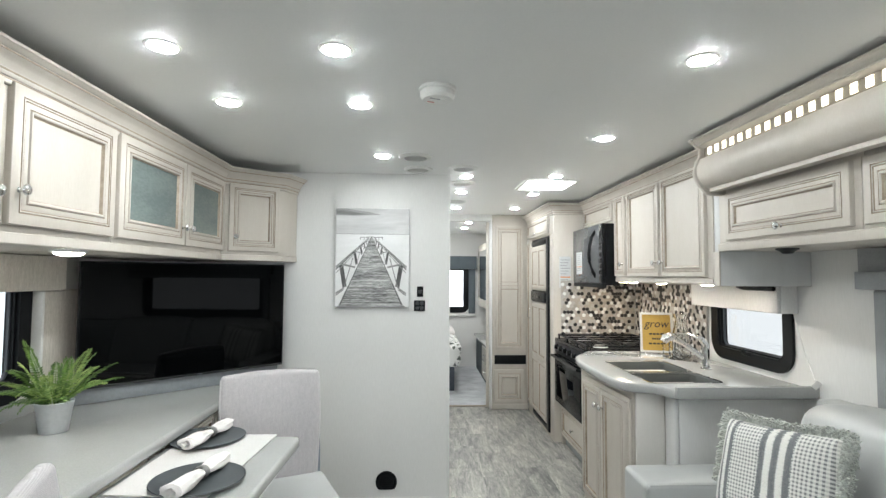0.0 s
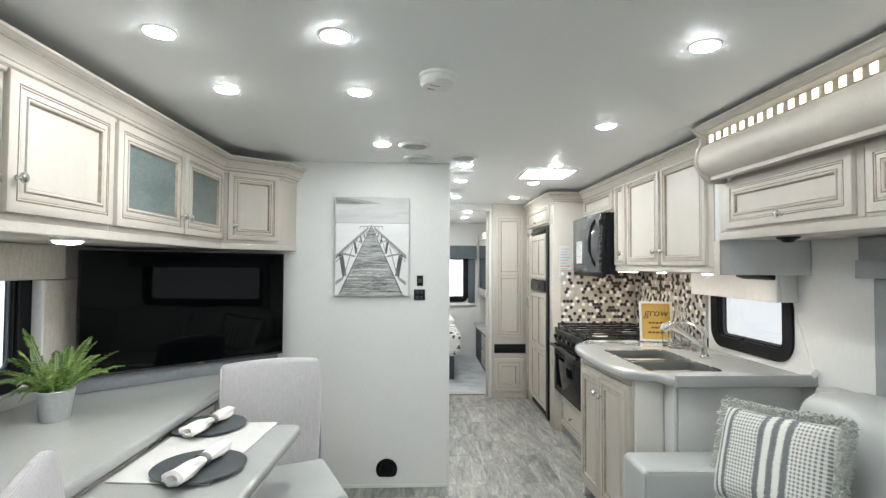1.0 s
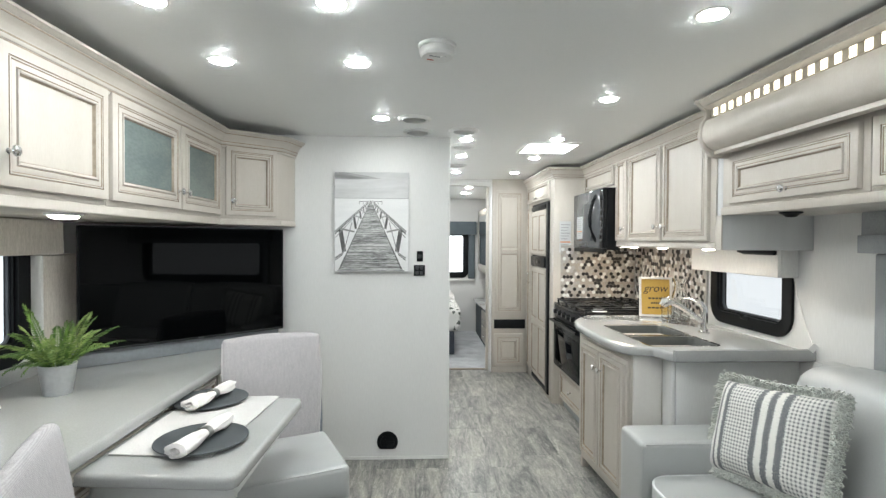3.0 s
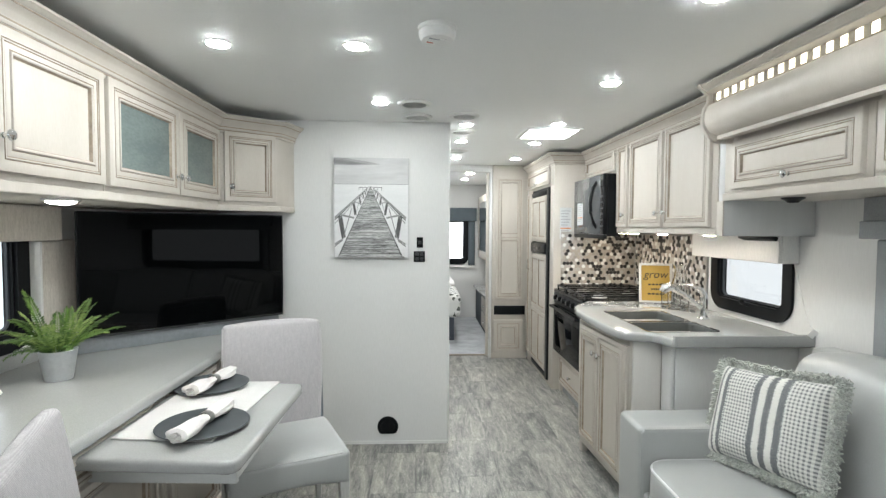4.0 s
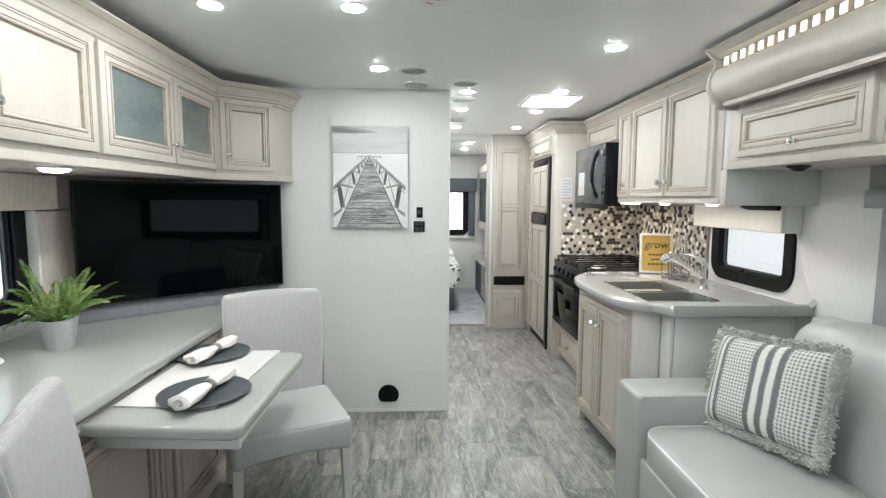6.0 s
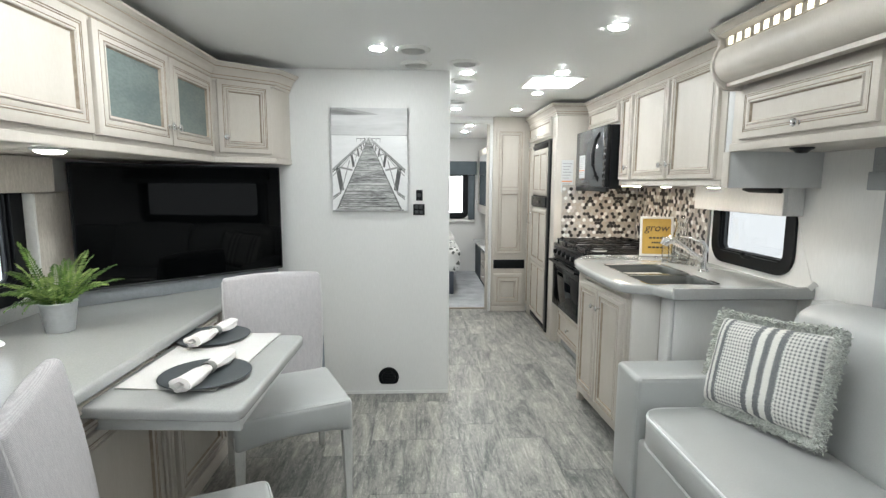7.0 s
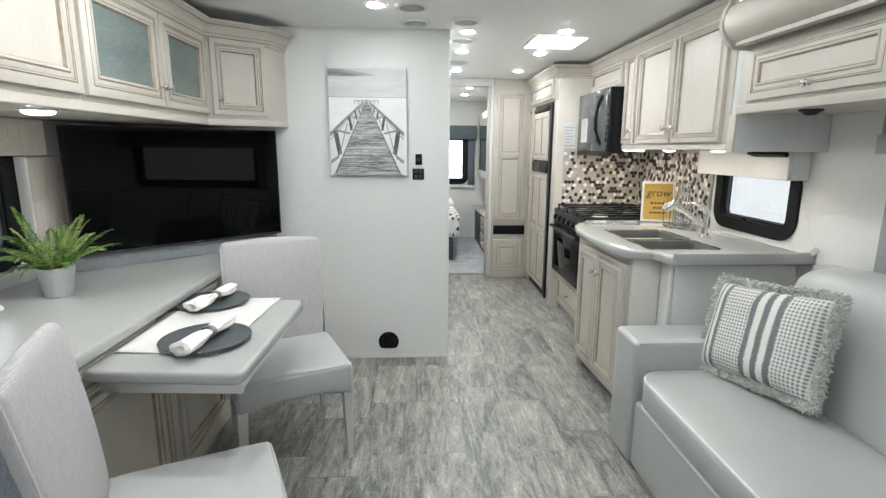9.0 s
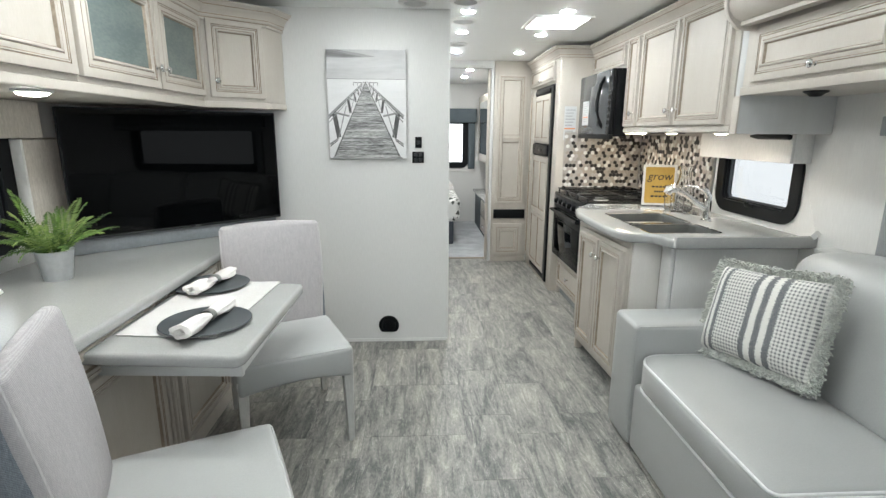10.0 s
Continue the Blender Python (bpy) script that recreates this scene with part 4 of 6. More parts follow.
# ---- microwave ----
mw = thing("microwave", "black over-range microwave with a curved handle", "microwave", (1.40, 4.04, 1.385))
DARK = mat("appliance_black", (0.006, 0.0065, 0.0075), (0.010, 0.0105, 0.0115), 0.20, big=5, rvar=0.05)
DARK.node_tree.nodes["Principled BSDF"].inputs["Specular IOR Level"].default_value = 0.2
SMOKE = mat("smoked_glass", (0.06, 0.064, 0.068), (0.075, 0.08, 0.085), 0.10, big=5, rvar=0.04)
part("case", box(1.41, 1.50, 3.742, 4.47, 1.405, 1.878, 0.004), BLACK, mw)
part("rear_case", box(1.501, RIGHT_X - 0.004, 3.742, 4.47, 1.428, 1.878, 0.004), BLACK, mw)
mm = facing((1.41, 4.47, 1.385), (-1, 0))
part("door", box(0.0, 0.655, -0.035, -0.002, 0.035, 0.493, 0.006, m=mm), SMOKE, mw, "smoked black glass door")
part("door_window", box(0.05, 0.46, -0.038, -0.034, 0.09, 0.40, 0.002, m=mm), SMOKE, mw)
part("control_panel", box(0.659, 0.727, -0.035, -0.002, 0.035, 0.493, 0.006, m=mm), DARK, mw)
part("vent_strip", box(0.0, 0.727, -0.03, -0.002, 0.0, 0.033, 0.003, m=mm), BLACK, mw)
part("handle", tube([(0.565, -0.03, 0.085), (0.578, -0.062, 0.13), (0.592, -0.088, 0.21), (0.595, -0.092, 0.265), (0.592, -0.088, 0.32), (0.578, -0.062, 0.40), (0.565, -0.03, 0.445)], 0.014, 12, m=mm), BLACK, mw, "curved black door handle")
BUTTON = mat("button_grey", (0.035, 0.036, 0.04))
for r in range(6):
    for k in range(3):
        part("button", box(0.668 + k * 0.018, 0.681 + k * 0.018, -0.037, -0.034, 0.09 + r * 0.045, 0.105 + r * 0.045, m=mm), BUTTON, mw)
part("cooktop_lamp", box(0.25, 0.60, 0.16, 0.22, 0.0405, 0.0425, m=mm), glow("range_lamp", (1.0, 0.84, 0.62), 42.0), mw, "lit cooktop lamp in the base")
part("display", box(0.668, 0.718, -0.037, -0.034, 0.40, 0.44, m=mm), SCREEN, mw)


def notice(m, w, h, label):
    t = thing("paper_label", label, "label", m.translation)
    part("sheet", box(0, w, -0.0012, -0.0004, 0, h, m=m), mat("paper", (0.62, 0.63, 0.63)), t)
    for k in range(9):
        if k != 6:
            part("text_bar", box(w * 0.1, w * (0.9 - 0.12 * (k % 3)), -0.002, -0.0011, h * (0.88 - k * 0.09), h * (0.88 - k * 0.09) + h * 0.022, m=m), mat("ink_grey", (0.35, 0.35, 0.36)), t)
    part("orange_bar", box(w * 0.06, w * 0.94, -0.002, -0.0011, h * 0.32, h * 0.355, m=m), mat("ink_orange", (0.75, 0.25, 0.08)), t)


notice(mm @ Matrix.Translation((0.11, -0.038, 0.105)), 0.15, 0.19, "white printed notice on the microwave door")

# ---- refrigerator and its surround ----
FX, FY = 1.2, 4.478
fs = thing("fridge_surround", "tall cream cabinet surround of the refrigerator", "cabinet", (1.5, 5.0, 0))
part("side_panel", box(FX + 0.002, RIGHT_X - 0.003, FY, FY + 0.03, 0.0, RT - 0.004, 0.002), CREAM, fs)
part("face_stile", box(FX - 0.003, FX + 0.02, FY + 0.001, FY + 0.135, 0.0, 1.853, 0.002), CREAM, fs)
part("tall_unit", box(FX, RIGHT_X - 0.003, 5.335, HALL_Y - 0.055, 0.0, RT - 0.004, 0.002), CREAM, fs)
part("top_unit", box(FX, RIGHT_X - 0.003, FY + 0.031, 5.333, 1.855, RT - 0.004, 0.002), CREAM, fs)
part("plinth", box(FX + 0.001, RIGHT_X - 0.003, FY + 0.136, 5.333, 0.0, 0.035, 0.002), CREAM, fs)
rdoor(fs, FX, 5.54, 5.36, 0.10, 1.83, None, "tall_door", 0.045)
rdoor(fs, FX, 5.54, 4.63, 1.875, 2.045, (0.455, 0.03), "flap_door", 0.04)
part("pull", tube([(FX - 0.02, 5.40, 1.02), (FX - 0.045, 5.40, 1.03), (FX - 0.045, 5.40, 1.12), (FX - 0.02, 5.40, 1.13)], 0.005, 8), CHROME, fs)
fr = thing("refrigerator", "panelled refrigerator with black trim in a cabinet", "refrigerator", (1.3, 4.97, 0.03))
part("case", box(FX + 0.03, RIGHT_X - 0.03, 4.615, 5.33, 0.037, 1.852, 0.003), BLACK, fr)
fm = facing((FX + 0.03, 5.33, 0.037), (-1, 0))
part("trim_frame", ring_frame(0.712, 1.812, 0.004, 0.03, 0.035, fm), BLACK, fr, "black trim frame")
for z0, z1, nm in ((0.06, 1.17, "lower_door"), (1.29, 1.74, "upper_door")):
    dd = part(nm, box(0.033, 0.622, -0.045, -0.001, z0, z1, 0.003, m=fm), CREAM, fr)
    for k in range(2):
        for (a, b) in (((z0 + 0.02, z0 + (z1 - z0) / 2 - 0.01), (z0 + (z1 - z0) / 2 + 0.01, z1 - 0.02)) if nm == "lower_door" else ((z0 + 0.02, z1 - 0.02),)):
            steps = [(0, -0.044, 0), (0, -0.054, 0), (0.03, -0.054, 0), (0.031, -0.050, 1), (0.036, -0.046, 1), (0.042, -0.0475, 1)]
            bm, last = rings(0.283, b - a, steps)
            bm.faces.new(last)
            bm.transform(fm @ Matrix.Translation((0.04 + k * 0.29, 0, a)))
            part("inset_panel", bm, [CREAM, GLAZE], dd)
# Black trim made wide enough to take in the shadow beside the doors.
part("side_trim_and_shadow", box(0.626, 0.711, -0.047, -0.0355, 0.005, 1.80, 0.003, m=fm), BLACK, fr, "black side trim widened to take in its shadow")
part("control_strip", box(0.03, 0.622, -0.06, -0.001, 1.18, 1.28, 0.008, m=fm), DARK, fr, "black control strip between the doors")
part("control_display", box(0.30, 0.42, -0.063, -0.059, 1.215, 1.24, 0.002, m=fm), SCREEN, fr)
part("top_grille", box(0.03, 0.622, -0.055, -0.001, 1.75, 1.785, 0.006, m=fm), BLACK, fr)
notice(facing((1.25, FY, 1.37), (0, -1)), 0.105, 0.28, "white printed notice on the cabinet side")

# ---- wardrobe facing the aisle ----
wd = thing("wardrobe", "tall cream glazed wardrobe facing down the aisle", "wardrobe", (0.99, 5.58, 0))
WY = 5.592
part("body", box(0.802, FX - 0.002, WY, HALL_Y + 0.008, 0.0, CEIL - 0.002, 0.003), CREAM, wd)
part("plinth", box(0.802, FX - 0.002, WY - 0.006, WY - 0.0005, 0.0, 0.06, 0.002), CREAM, wd)
wm = facing((0.835, WY, 0.665), (0, -1))
dl = door(wd, wm, 0.315, 1.365, None, None, "tall_door", 0.065)
part("mid_rail", box(0.068, 0.247, -0.020, -0.008, 0.66, 0.735, 0.003, m=wm), CREAM, dl)
for z in (0.654, 0.694, 0.7355):
    part("glaze_line", box(0.069, 0.246, -0.0206 if z == 0.694 else -0.012, -0.0085, z, z + 0.0055, m=wm), GLAZE, dl)
door(wd, facing((0.825, WY, 0.075), (0, -1)), 0.325, 0.36, None, None, "lower_door", 0.085)
part("vent_panel", box(0.825, 1.175, WY - 0.012, WY - 0.0005, 0.495, 0.595, 0.003), BLACK, wd, "black vent panel")

# ---- base units ----
SF = 1.09
sb = thing("sink_base", "cream glazed sink cabinet with two panelled doors", "cabinet", (1.4, 3.0, 0))
CTZ = 0.925
part("body", extrude([(1.115, 2.60), (1.082, 3.25), (1.115, 3.45), (1.255, 3.545), (RIGHT_X - 0.003, 3.545), (RIGHT_X - 0.003, 2.50), (1.302, 2.50), (1.29, 2.60)], CTZ - 0.052 - 0.08, Matrix.Translation((0, 0, 0.08)), 0.002), CREAM, sb)
part("toe_kick", box(1.16, RIGHT_X - 0.01, 2.62, 3.50, 0.0, 0.08), GREYCLOTH, sb)
fd = (Vector((1.115, 2.60)) - Vector((1.082, 3.25))).normalized()
sm = facing((1.082, 3.25, 0.08), (fd.y, -fd.x))
part("face_frame", box(0.0, 0.65, -0.018, -0.001, -0.02, 0.755, 0.003, m=sm), CREAM, sb)
for x in (0.0, 0.61):
    part("foot", box(x, x + 0.04, -0.022, 0.02, -0.08, -0.015, 0.004, m=sm), CREAM, sb)
sm2 = sm @ Matrix.Translation((0, -0.018, 0))
door(sb, sm2 @ Matrix.Translation((0.02, 0, 0.03)), 0.285, 0.70, (0.255, 0.60), None)
door(sb, sm2 @ Matrix.Translation((0.32, 0, 0.03)), 0.31, 0.70, (0.03, 0.60), None)
part("end_panel", box(1.125, 1.2755, 2.583, 2.598, 0.03, CTZ - 0.054, 0.002), mat("end_panel_paint", (0.72, 0.695, 0.66), (0.665, 0.64, 0.605), 0.45, big=3, stretch=(6, 6, 1)), sb)
part("end_post", box(1.276, 1.300, 2.484, 2.582, 0.03, CTZ - 0.051, 0.006, 3), WALL, sb, "rounded corner post")
part("end_panel", box(1.302, RIGHT_X - 0.003, 2.482, 2.499, 0.03, CTZ - 0.054, 0.002), WALL, sb)

nd = thing("drawer_stack", "narrow cream drawer stack beside the oven", "cabinet", (1.4, 3.6, 0))
part("body", box(1.262, RIGHT_X - 0.003, 3.548, 3.662, 0.08, CTZ - 0.052, 0.002), CREAM, nd)
for k in range(4):
    rdoor(nd, 1.262, 3.657, 3.553, 0.11 + k * 0.19, 0.285 + k * 0.19, (0.052, 0.09), "drawer_front", 0.028)
od = thing("oven_drawer", "cream glazed drawer below the oven", "drawer", (1.4, 4.06, 0))
part("body", box(1.262, RIGHT_X - 0.003, 3.664, 4.474, 0.07, 0.362, 0.002), CREAM, od)
part("toe_board", box(1.285, 1.30, 3.664, 4.474, 0.0, 0.07), GREYCLOTH, od)
for y in (3.664, 4.43):
    part("foot", box(1.258, 1.30, y, y + 0.04, 0.0, 0.075, 0.004), CREAM, od)
rdoor(od, 1.262, 4.42, 3.72, 0.09, 0.345, (0.35, 0.13), "drawer_front")

rg = thing("gas_range", "black gas range with oven and cast grates", "range", (1.5, 4.06, 0.365))
RY0, RY1, RX = 3.668, 4.470, 1.205
part("oven_case", box(RX + 0.03, RIGHT_X - 0.02, RY0, RY1, 0.366, 0.90, 0.003), BLACK, rg)
gm = facing((RX + 0.03, RY1, 0.366), (-1, 0))
gw = RY1 - RY0
part("oven_door", box(0.006, gw - 0.006, -0.035, -0.001, 0.01, 0.425, 0.006, m=gm), DARK, rg, "black glass oven door")
part("oven_window", box(0.07, gw - 0.07, -0.038, -0.034, 0.07, 0.33, 0.003, m=gm), SCREEN, rg)
part("door_handle", tube([(0.03, -0.035, 0.405), (0.035, -0.07, 0.41), (gw - 0.035, -0.07, 0.41), (gw - 0.03, -0.035, 0.405)], 0.012, 10, m=gm), DARK, rg, "black oven door handle")
part("control_panel", box(0.0, gw, -0.03, -0.001, 0.43, 0.545, 0.008, m=gm @ pose(0, 0, 0, 0)), BLACK, rg)
for k in range(6):
    kb = part("control_knob", lathe([(0.024, 0), (0.024, 0.006), (0.019, 0.010), (0.017, 0.028), (0.001, 0.030)], 18, gm @ Matrix.Translation((0.09 + k * 0.125, -0.03, 0.49)) @ pose(0, 0, 0, 90)), DARK, rg)
    part("pointer", box(-0.003, 0.003, -0.015, 0.015, 0.028, 0.033, m=gm @ Matrix.Translation((0.09 + k * 0.125, -0.03, 0.49)) @ pose(0, 0, 0, 90)), STEEL, kb)
part("cooktop", box(RX - 0.002, RIGHT_X - 0.02, RY0, RY1, 0.90, 0.925, 0.006), DARK, rg, "black enamel cooktop")
for cx, cy in ((1.40, 3.87), (1.40, 4.27), (1.72, 4.07)):
    part("burner", lathe([(0.060, 0.925), (0.055, 0.932), (0.045, 0.936), (0.045, 0.944), (0.03, 0.948), (0.001, 0.948)], 22, Matrix.Translation((cx, cy, 0))), mat("burner_alloy", (0.6, 0.6, 0.59), (0.5, 0.5, 0.49), 0.4, 0.6), rg, "pale metal burner cap")
for y0, y1 in ((RY0 + 0.02, 3.93), (3.94, 4.20), (4.21, RY1 - 0.02)):
    bm = bmesh.new()
    for x in (1.23, 1.40, 1.56, 1.72, 1.89):
        box(x - 0.005, x + 0.005, y0, y1, 0.952, 0.962, 0.002, 1, bm=bm)
    for y in (y0 + 0.006, (y0 + y1) / 2, y1 - 0.006):
        box(1.23, 1.89, y - 0.005, y + 0.005, 0.952, 0.962, 0.002, 1, bm=bm)
    for x in (1.235, 1.885):
        for y in (y0 + 0.008, y1 - 0.008):
            box(x - 0.006, x + 0.006, y - 0.006, y + 0.006, 0.924, 0.953, bm=bm)
    part("grate", bm, BLACK, rg, "black cast-iron grate")

# ---- worktop with sink ----
wt = thing("worktop", "grey solid-surface kitchen worktop with a curved front", "worktop", (1.4, 3.0, CTZ - 0.05))
edge = [(RIGHT_X - 0.004, 3.664), (1.215, 3.664), (1.205, 3.63), (1.18, 3.60), (1.11, 3.52), (1.06, 3.41), (1.035, 3.27), (1.025, 3.05), (1.028, 2.80), (1.038, 2.66), (1.06, 2.585), (1.10, 2.545), (1.16, 2.530), (1.195, 2.515), (1.212, 2.480), (1.220, 2.425), (1.245, 2.390), (1.29, 2.385), (RIGHT_X - 0.004, 2.385)]
SX0, SX1, SY0, SY1 = 1.19, 1.575, 2.545, 3.215
hole = [(SX0, SY0), (SX0, SY1), (SX1, SY1), (SX1, SY0)]
bm = bmesh.new()
rows = []
ev = [bm.verts.new((x, y, 0)) for x, y in edge]
hv = [bm.verts.new((x, y, 0)) for x, y in hole]
es = [bm.edges.new((ev[k], ev[(k + 1) % len(ev)])) for k in range(len(ev))] + [bm.edges.new((hv[k], hv[(k + 1) % 4])) for k in range(4)]
bmesh.ops.triangle_fill(bm, use_beauty=True, edges=es)
res = bmesh.ops.extrude_face_region(bm, geom=bm.faces[:])
up = [g for g in res["geom"] if isinstance(g, bmesh.types.BMVert)]
bmesh.ops.translate(bm, verts=up, vec=(0, 0, 0.05))
bmesh.ops.recalc_face_normals(bm, faces=bm.faces)
rim = [e for e in bm.edges if abs(e.verts[0].co.z - e.verts[1].co.z) < 1e-6 and len(e.link_faces) == 2 and abs(e.link_faces[0].normal.dot(e.link_faces[1].normal)) < 0.5 and any(v.co.x < SX0 - 0.01 or v.co.y < SY0 - 0.01 or v.co.y > SY1 + 0.01 for v in e.verts)]
bmesh.ops.bevel(bm, geom=rim, offset=0.017, segments=4, affect="EDGES", profile=0.5)
bm.transform(Matrix.Translation((0, 0, CTZ - 0.05)))
part("slab", bm, COUNTER, wt)
part("upstand", box(1.238, RIGHT_X - 0.002, 2.373, 2.397, CTZ - 0.040, CTZ + 0.017, 0.005, 3), COUNTER, wt)
SINK = mat("sink_steel", (0.13, 0.137, 0.135), (0.10, 0.107, 0.105), 0.5, 0.75, big=6, fine=120)
si = thing("kitchen_sink", "stainless steel double-bowl kitchen sink", "sink", ((SX0 + SX1) / 2, 2.9, CTZ - 0.18))
ymid = 2.845
for a, b in ((SY0, ymid - 0.012), (ymid + 0.012, SY1)):
    bm = bmesh.new()
    prof = [(0.0, CTZ - 0.004), (0.006, CTZ - 0.012), (0.008, CTZ - 0.047), (0.009, CTZ - 0.0475), (0.012, CTZ - 0.14), (0.03, CTZ - 0.165), (0.08, CTZ - 0.17)]
    prev = None
    for ins, z in prof:
        pts = [(SX0 + ins + x, a + ins + y) for x, y in rounded(SX1 - SX0 - 2 * ins, b - a - 2 * ins, 0.035, 5)]
        row = [bm.verts.new((x, y if z > CTZ - 0.0472 else max(y, 2.606 + 0.1 * ins), z)) for x, y in pts]
        if prev:
            for k in range(len(row)):
                bm.faces.new((prev[k], prev[(k + 1) % len(row)], row[(k + 1) % len(row)], row[k]))
        prev = row
    bm.faces.new(prev)
    part("bowl", bm, SINK, si, "brushed steel bowl")
    part("rim", ring_frame(SX1 - SX0 + 0.012, b - a + 0.012, 0.04, 0.010, 0.004, Matrix.Translation((SX0 - 0.006, a - 0.006, CTZ)) @ Matrix(((1, 0, 0, 0), (0, 0, 1, 0), (0, 1, 0, 0), (0, 0, 0, 1))), 0.0025), CHROME, si, "bright steel rim")
    part("drain", lathe([(0.04, 0), (0.04, 0.004), (0.03, 0.004), (0.025, 0.001)], 20, Matrix.Translation(((SX0 + SX1) / 2, (a + b) / 2, CTZ - 0.170))), CHROME, si)
part("divider", box(SX0 + 0.01, SX1 - 0.01, ymid - 0.014, ymid + 0.014, CTZ - 0.03, CTZ - 0.004, 0.006, 3), STEEL, si)
fmx, fmy = 1.70, 2.93
fa = thing("kitchen_faucet", "chrome kitchen faucet with a pull-out spray head", "faucet", (fmx, fmy, CTZ))
fmm = Matrix.Translation((fmx, fmy, CTZ))
part("base_ring", lathe([(0.032, 0), (0.032, 0.006), (0.024, 0.012), (0.022, 0.02)], 24, fmm), CHROME, fa)
part("column", tube([(0, 0, 0.01), (0, 0, 0.10), (-0.002, 0.0, 0.145), (-0.02, 0.005, 0.175), (-0.05, 0.01, 0.19)], [0.021, 0.020, 0.020, 0.018, 0.013], 16, m=fmm), CHROME, fa)
part("lever", tube([(-0.01, 0.0, 0.165), (-0.07, 0.03, 0.20), (-0.13, 0.06, 0.205)], [0.012, 0.009, 0.006], 12, m=fmm), CHROME, fa)
part("spout", tube([(0, 0, 0.06), (-0.06, 0.015, 0.105), (-0.12, 0.03, 0.15), (-0.17, 0.045, 0.18)], [0.016, 0.015, 0.016, 0.020], 16, m=fmm), CHROME, fa)
part("spray_head", tube([(-0.165, 0.044, 0.18), (-0.19, 0.05, 0.188), (-0.215, 0.055, 0.178), (-0.228, 0.058, 0.155)], [0.020, 0.027, 0.028, 0.022], 16, m=fmm), CHROME, fa)

# ---- on the worktop ----
CLEAR = glass("clear_glass", (0.97, 0.98, 0.98), 0.02, 1.5)
dc = thing("glass_decanter", "clear glass decanter standing on the worktop", "decanter", (1.785, 3.375, CTZ))
part("vessel", lathe([(0.052, 0.001), (0.060, 0.005), (0.063, 0.06), (0.060, 0.14), (0.040, 0.21), (0.035, 0.25), (0.048, 0.292), (0.044, 0.293), (0.030, 0.25), (0.035, 0.21), (0.055, 0.14), (0.058, 0.06), (0.054, 0.016), (0.001, 0.014)], 32, Matrix.Translation((1.785, 3.375, CTZ))), CLEAR, dc)
for x, y, in ((1.700, 3.375), (1.695, 3.275)):
    tg = thing("drinking_glass", "clear straight-sided tumbler on the worktop", "glass", (x, y, CTZ), "tumblers")
    part("tumbler", lathe([(0.036, 0.001), (0.039, 0.004), (0.046, 0.160), (0.0445, 0.162), (0.042, 0.160), (0.035, 0.020), (0.001, 0.017)], 30, Matrix.Translation((x, y, CTZ))), CLEAR, tg)

sg = thing("framed_sign", "small mustard sign in a white frame with lettering", "sign", (1.70, 3.62, CTZ))
gm2 = Matrix.Translation((1.60, 3.60, CTZ + 0.002)) @ pose(0, 0, 0, -8, 0, -14)
SW_, SH_ = 0.225, 0.285
part("frame", ring_frame(SW_, SH_, 0.004, 0.014, 0.02, gm2, 0.0), LEGW, sg, "whitewashed wooden frame")
part("board", box(0.015, SW_ - 0.015, -0.008, 0.0, 0.015, SH_ - 0.015, m=gm2), mat("mustard_card", (0.46, 0.29, 0.06), (0.40, 0.25, 0.05), 0.7, big=6), sg, "mustard yellow card")


def lettering(text, size, m, material, parent):
    cu = bpy.data.curves.new("letters", "FONT")
    cu.body, cu.size, cu.align_x, cu.extrude, cu.shear = text, size, "CENTER", 0.0006, 0.25
    tmp = bpy.data.objects.new("letters", cu)
    scene.collection.objects.link(tmp)
    me = bpy.data.meshes.new_from_object(tmp.evaluated_get(bpy.context.evaluated_depsgraph_get()))
    bpy.data.objects.remove(tmp)
    bm = bmesh.new()
    bm.from_mesh(me)
    bpy.data.meshes.remove(me)
    bm.transform(m @ pose(0, 0, 0, 90))
    return part("lettering", bm, material, parent, "", False)


INK = mat("sign_ink", (0.03, 0.028, 0.02), None, 0.7)
lettering("grow", 0.078, gm2 @ Matrix.Translation((SW_ * 0.5, -0.010, SH_ * 0.63)), INK, sg)
for k, (a, b) in enumerate(((0.28, 0.72), (0.36, 0.64), (0.26, 0.74))):
    for j in range(4):
        u = a + (b - a) * j / 4
        part("text_bar", box(SW_ * u, SW_ * (u + (b - a) / 5.2), -0.0095, -0.0078, SH_ * (0.44 - 0.12 * k), SH_ * (0.44 - 0.12 * k) + 0.012, m=gm2), INK, sg)

# ---- kitchen window valance ----
kv = thing("window_valance", "white linen box valance over the kitchen window", "valance", (1.85, 2.85, 1.30))
LINEN = mat("white_linen_board", (0.74, 0.73, 0.71), (0.66, 0.655, 0.64), 0.7, big=5, fine=220, stretch=(1, 1, 0.2), bump=0.15, mix=0.7)
part("front_board", box(1.834, 1.852, 2.497, 3.325, 1.286, 1.432, 0.005, 3), LINEN, kv)
part("end_board", box(1.853, RIGHT_X - 0.003, 2.497, 2.513, 1.286, 1.432, 0.005, 3), LINEN, kv)
part("end_board", box(1.853, RIGHT_X - 0.003, 3.309, 3.325, 1.286, 1.432, 0.003), LINEN, kv)
sh = thing("roller_shade", "rolled white shade behind the kitchen valance", "shade", (1.90, 2.85, 1.40))
part("roll", tube([(1.905, 2.53, 1.385), (1.905, 3.30, 1.385)], 0.022, 14), WHITE, sh)
part("pull_cord", tube([(1.925, 2.525, 1.385), (1.93, 2.50, 1.25), (1.935, 2.45, 1.10), (1.935, 2.39, 0.97)], 0.0022, 6), WHITE, sh)
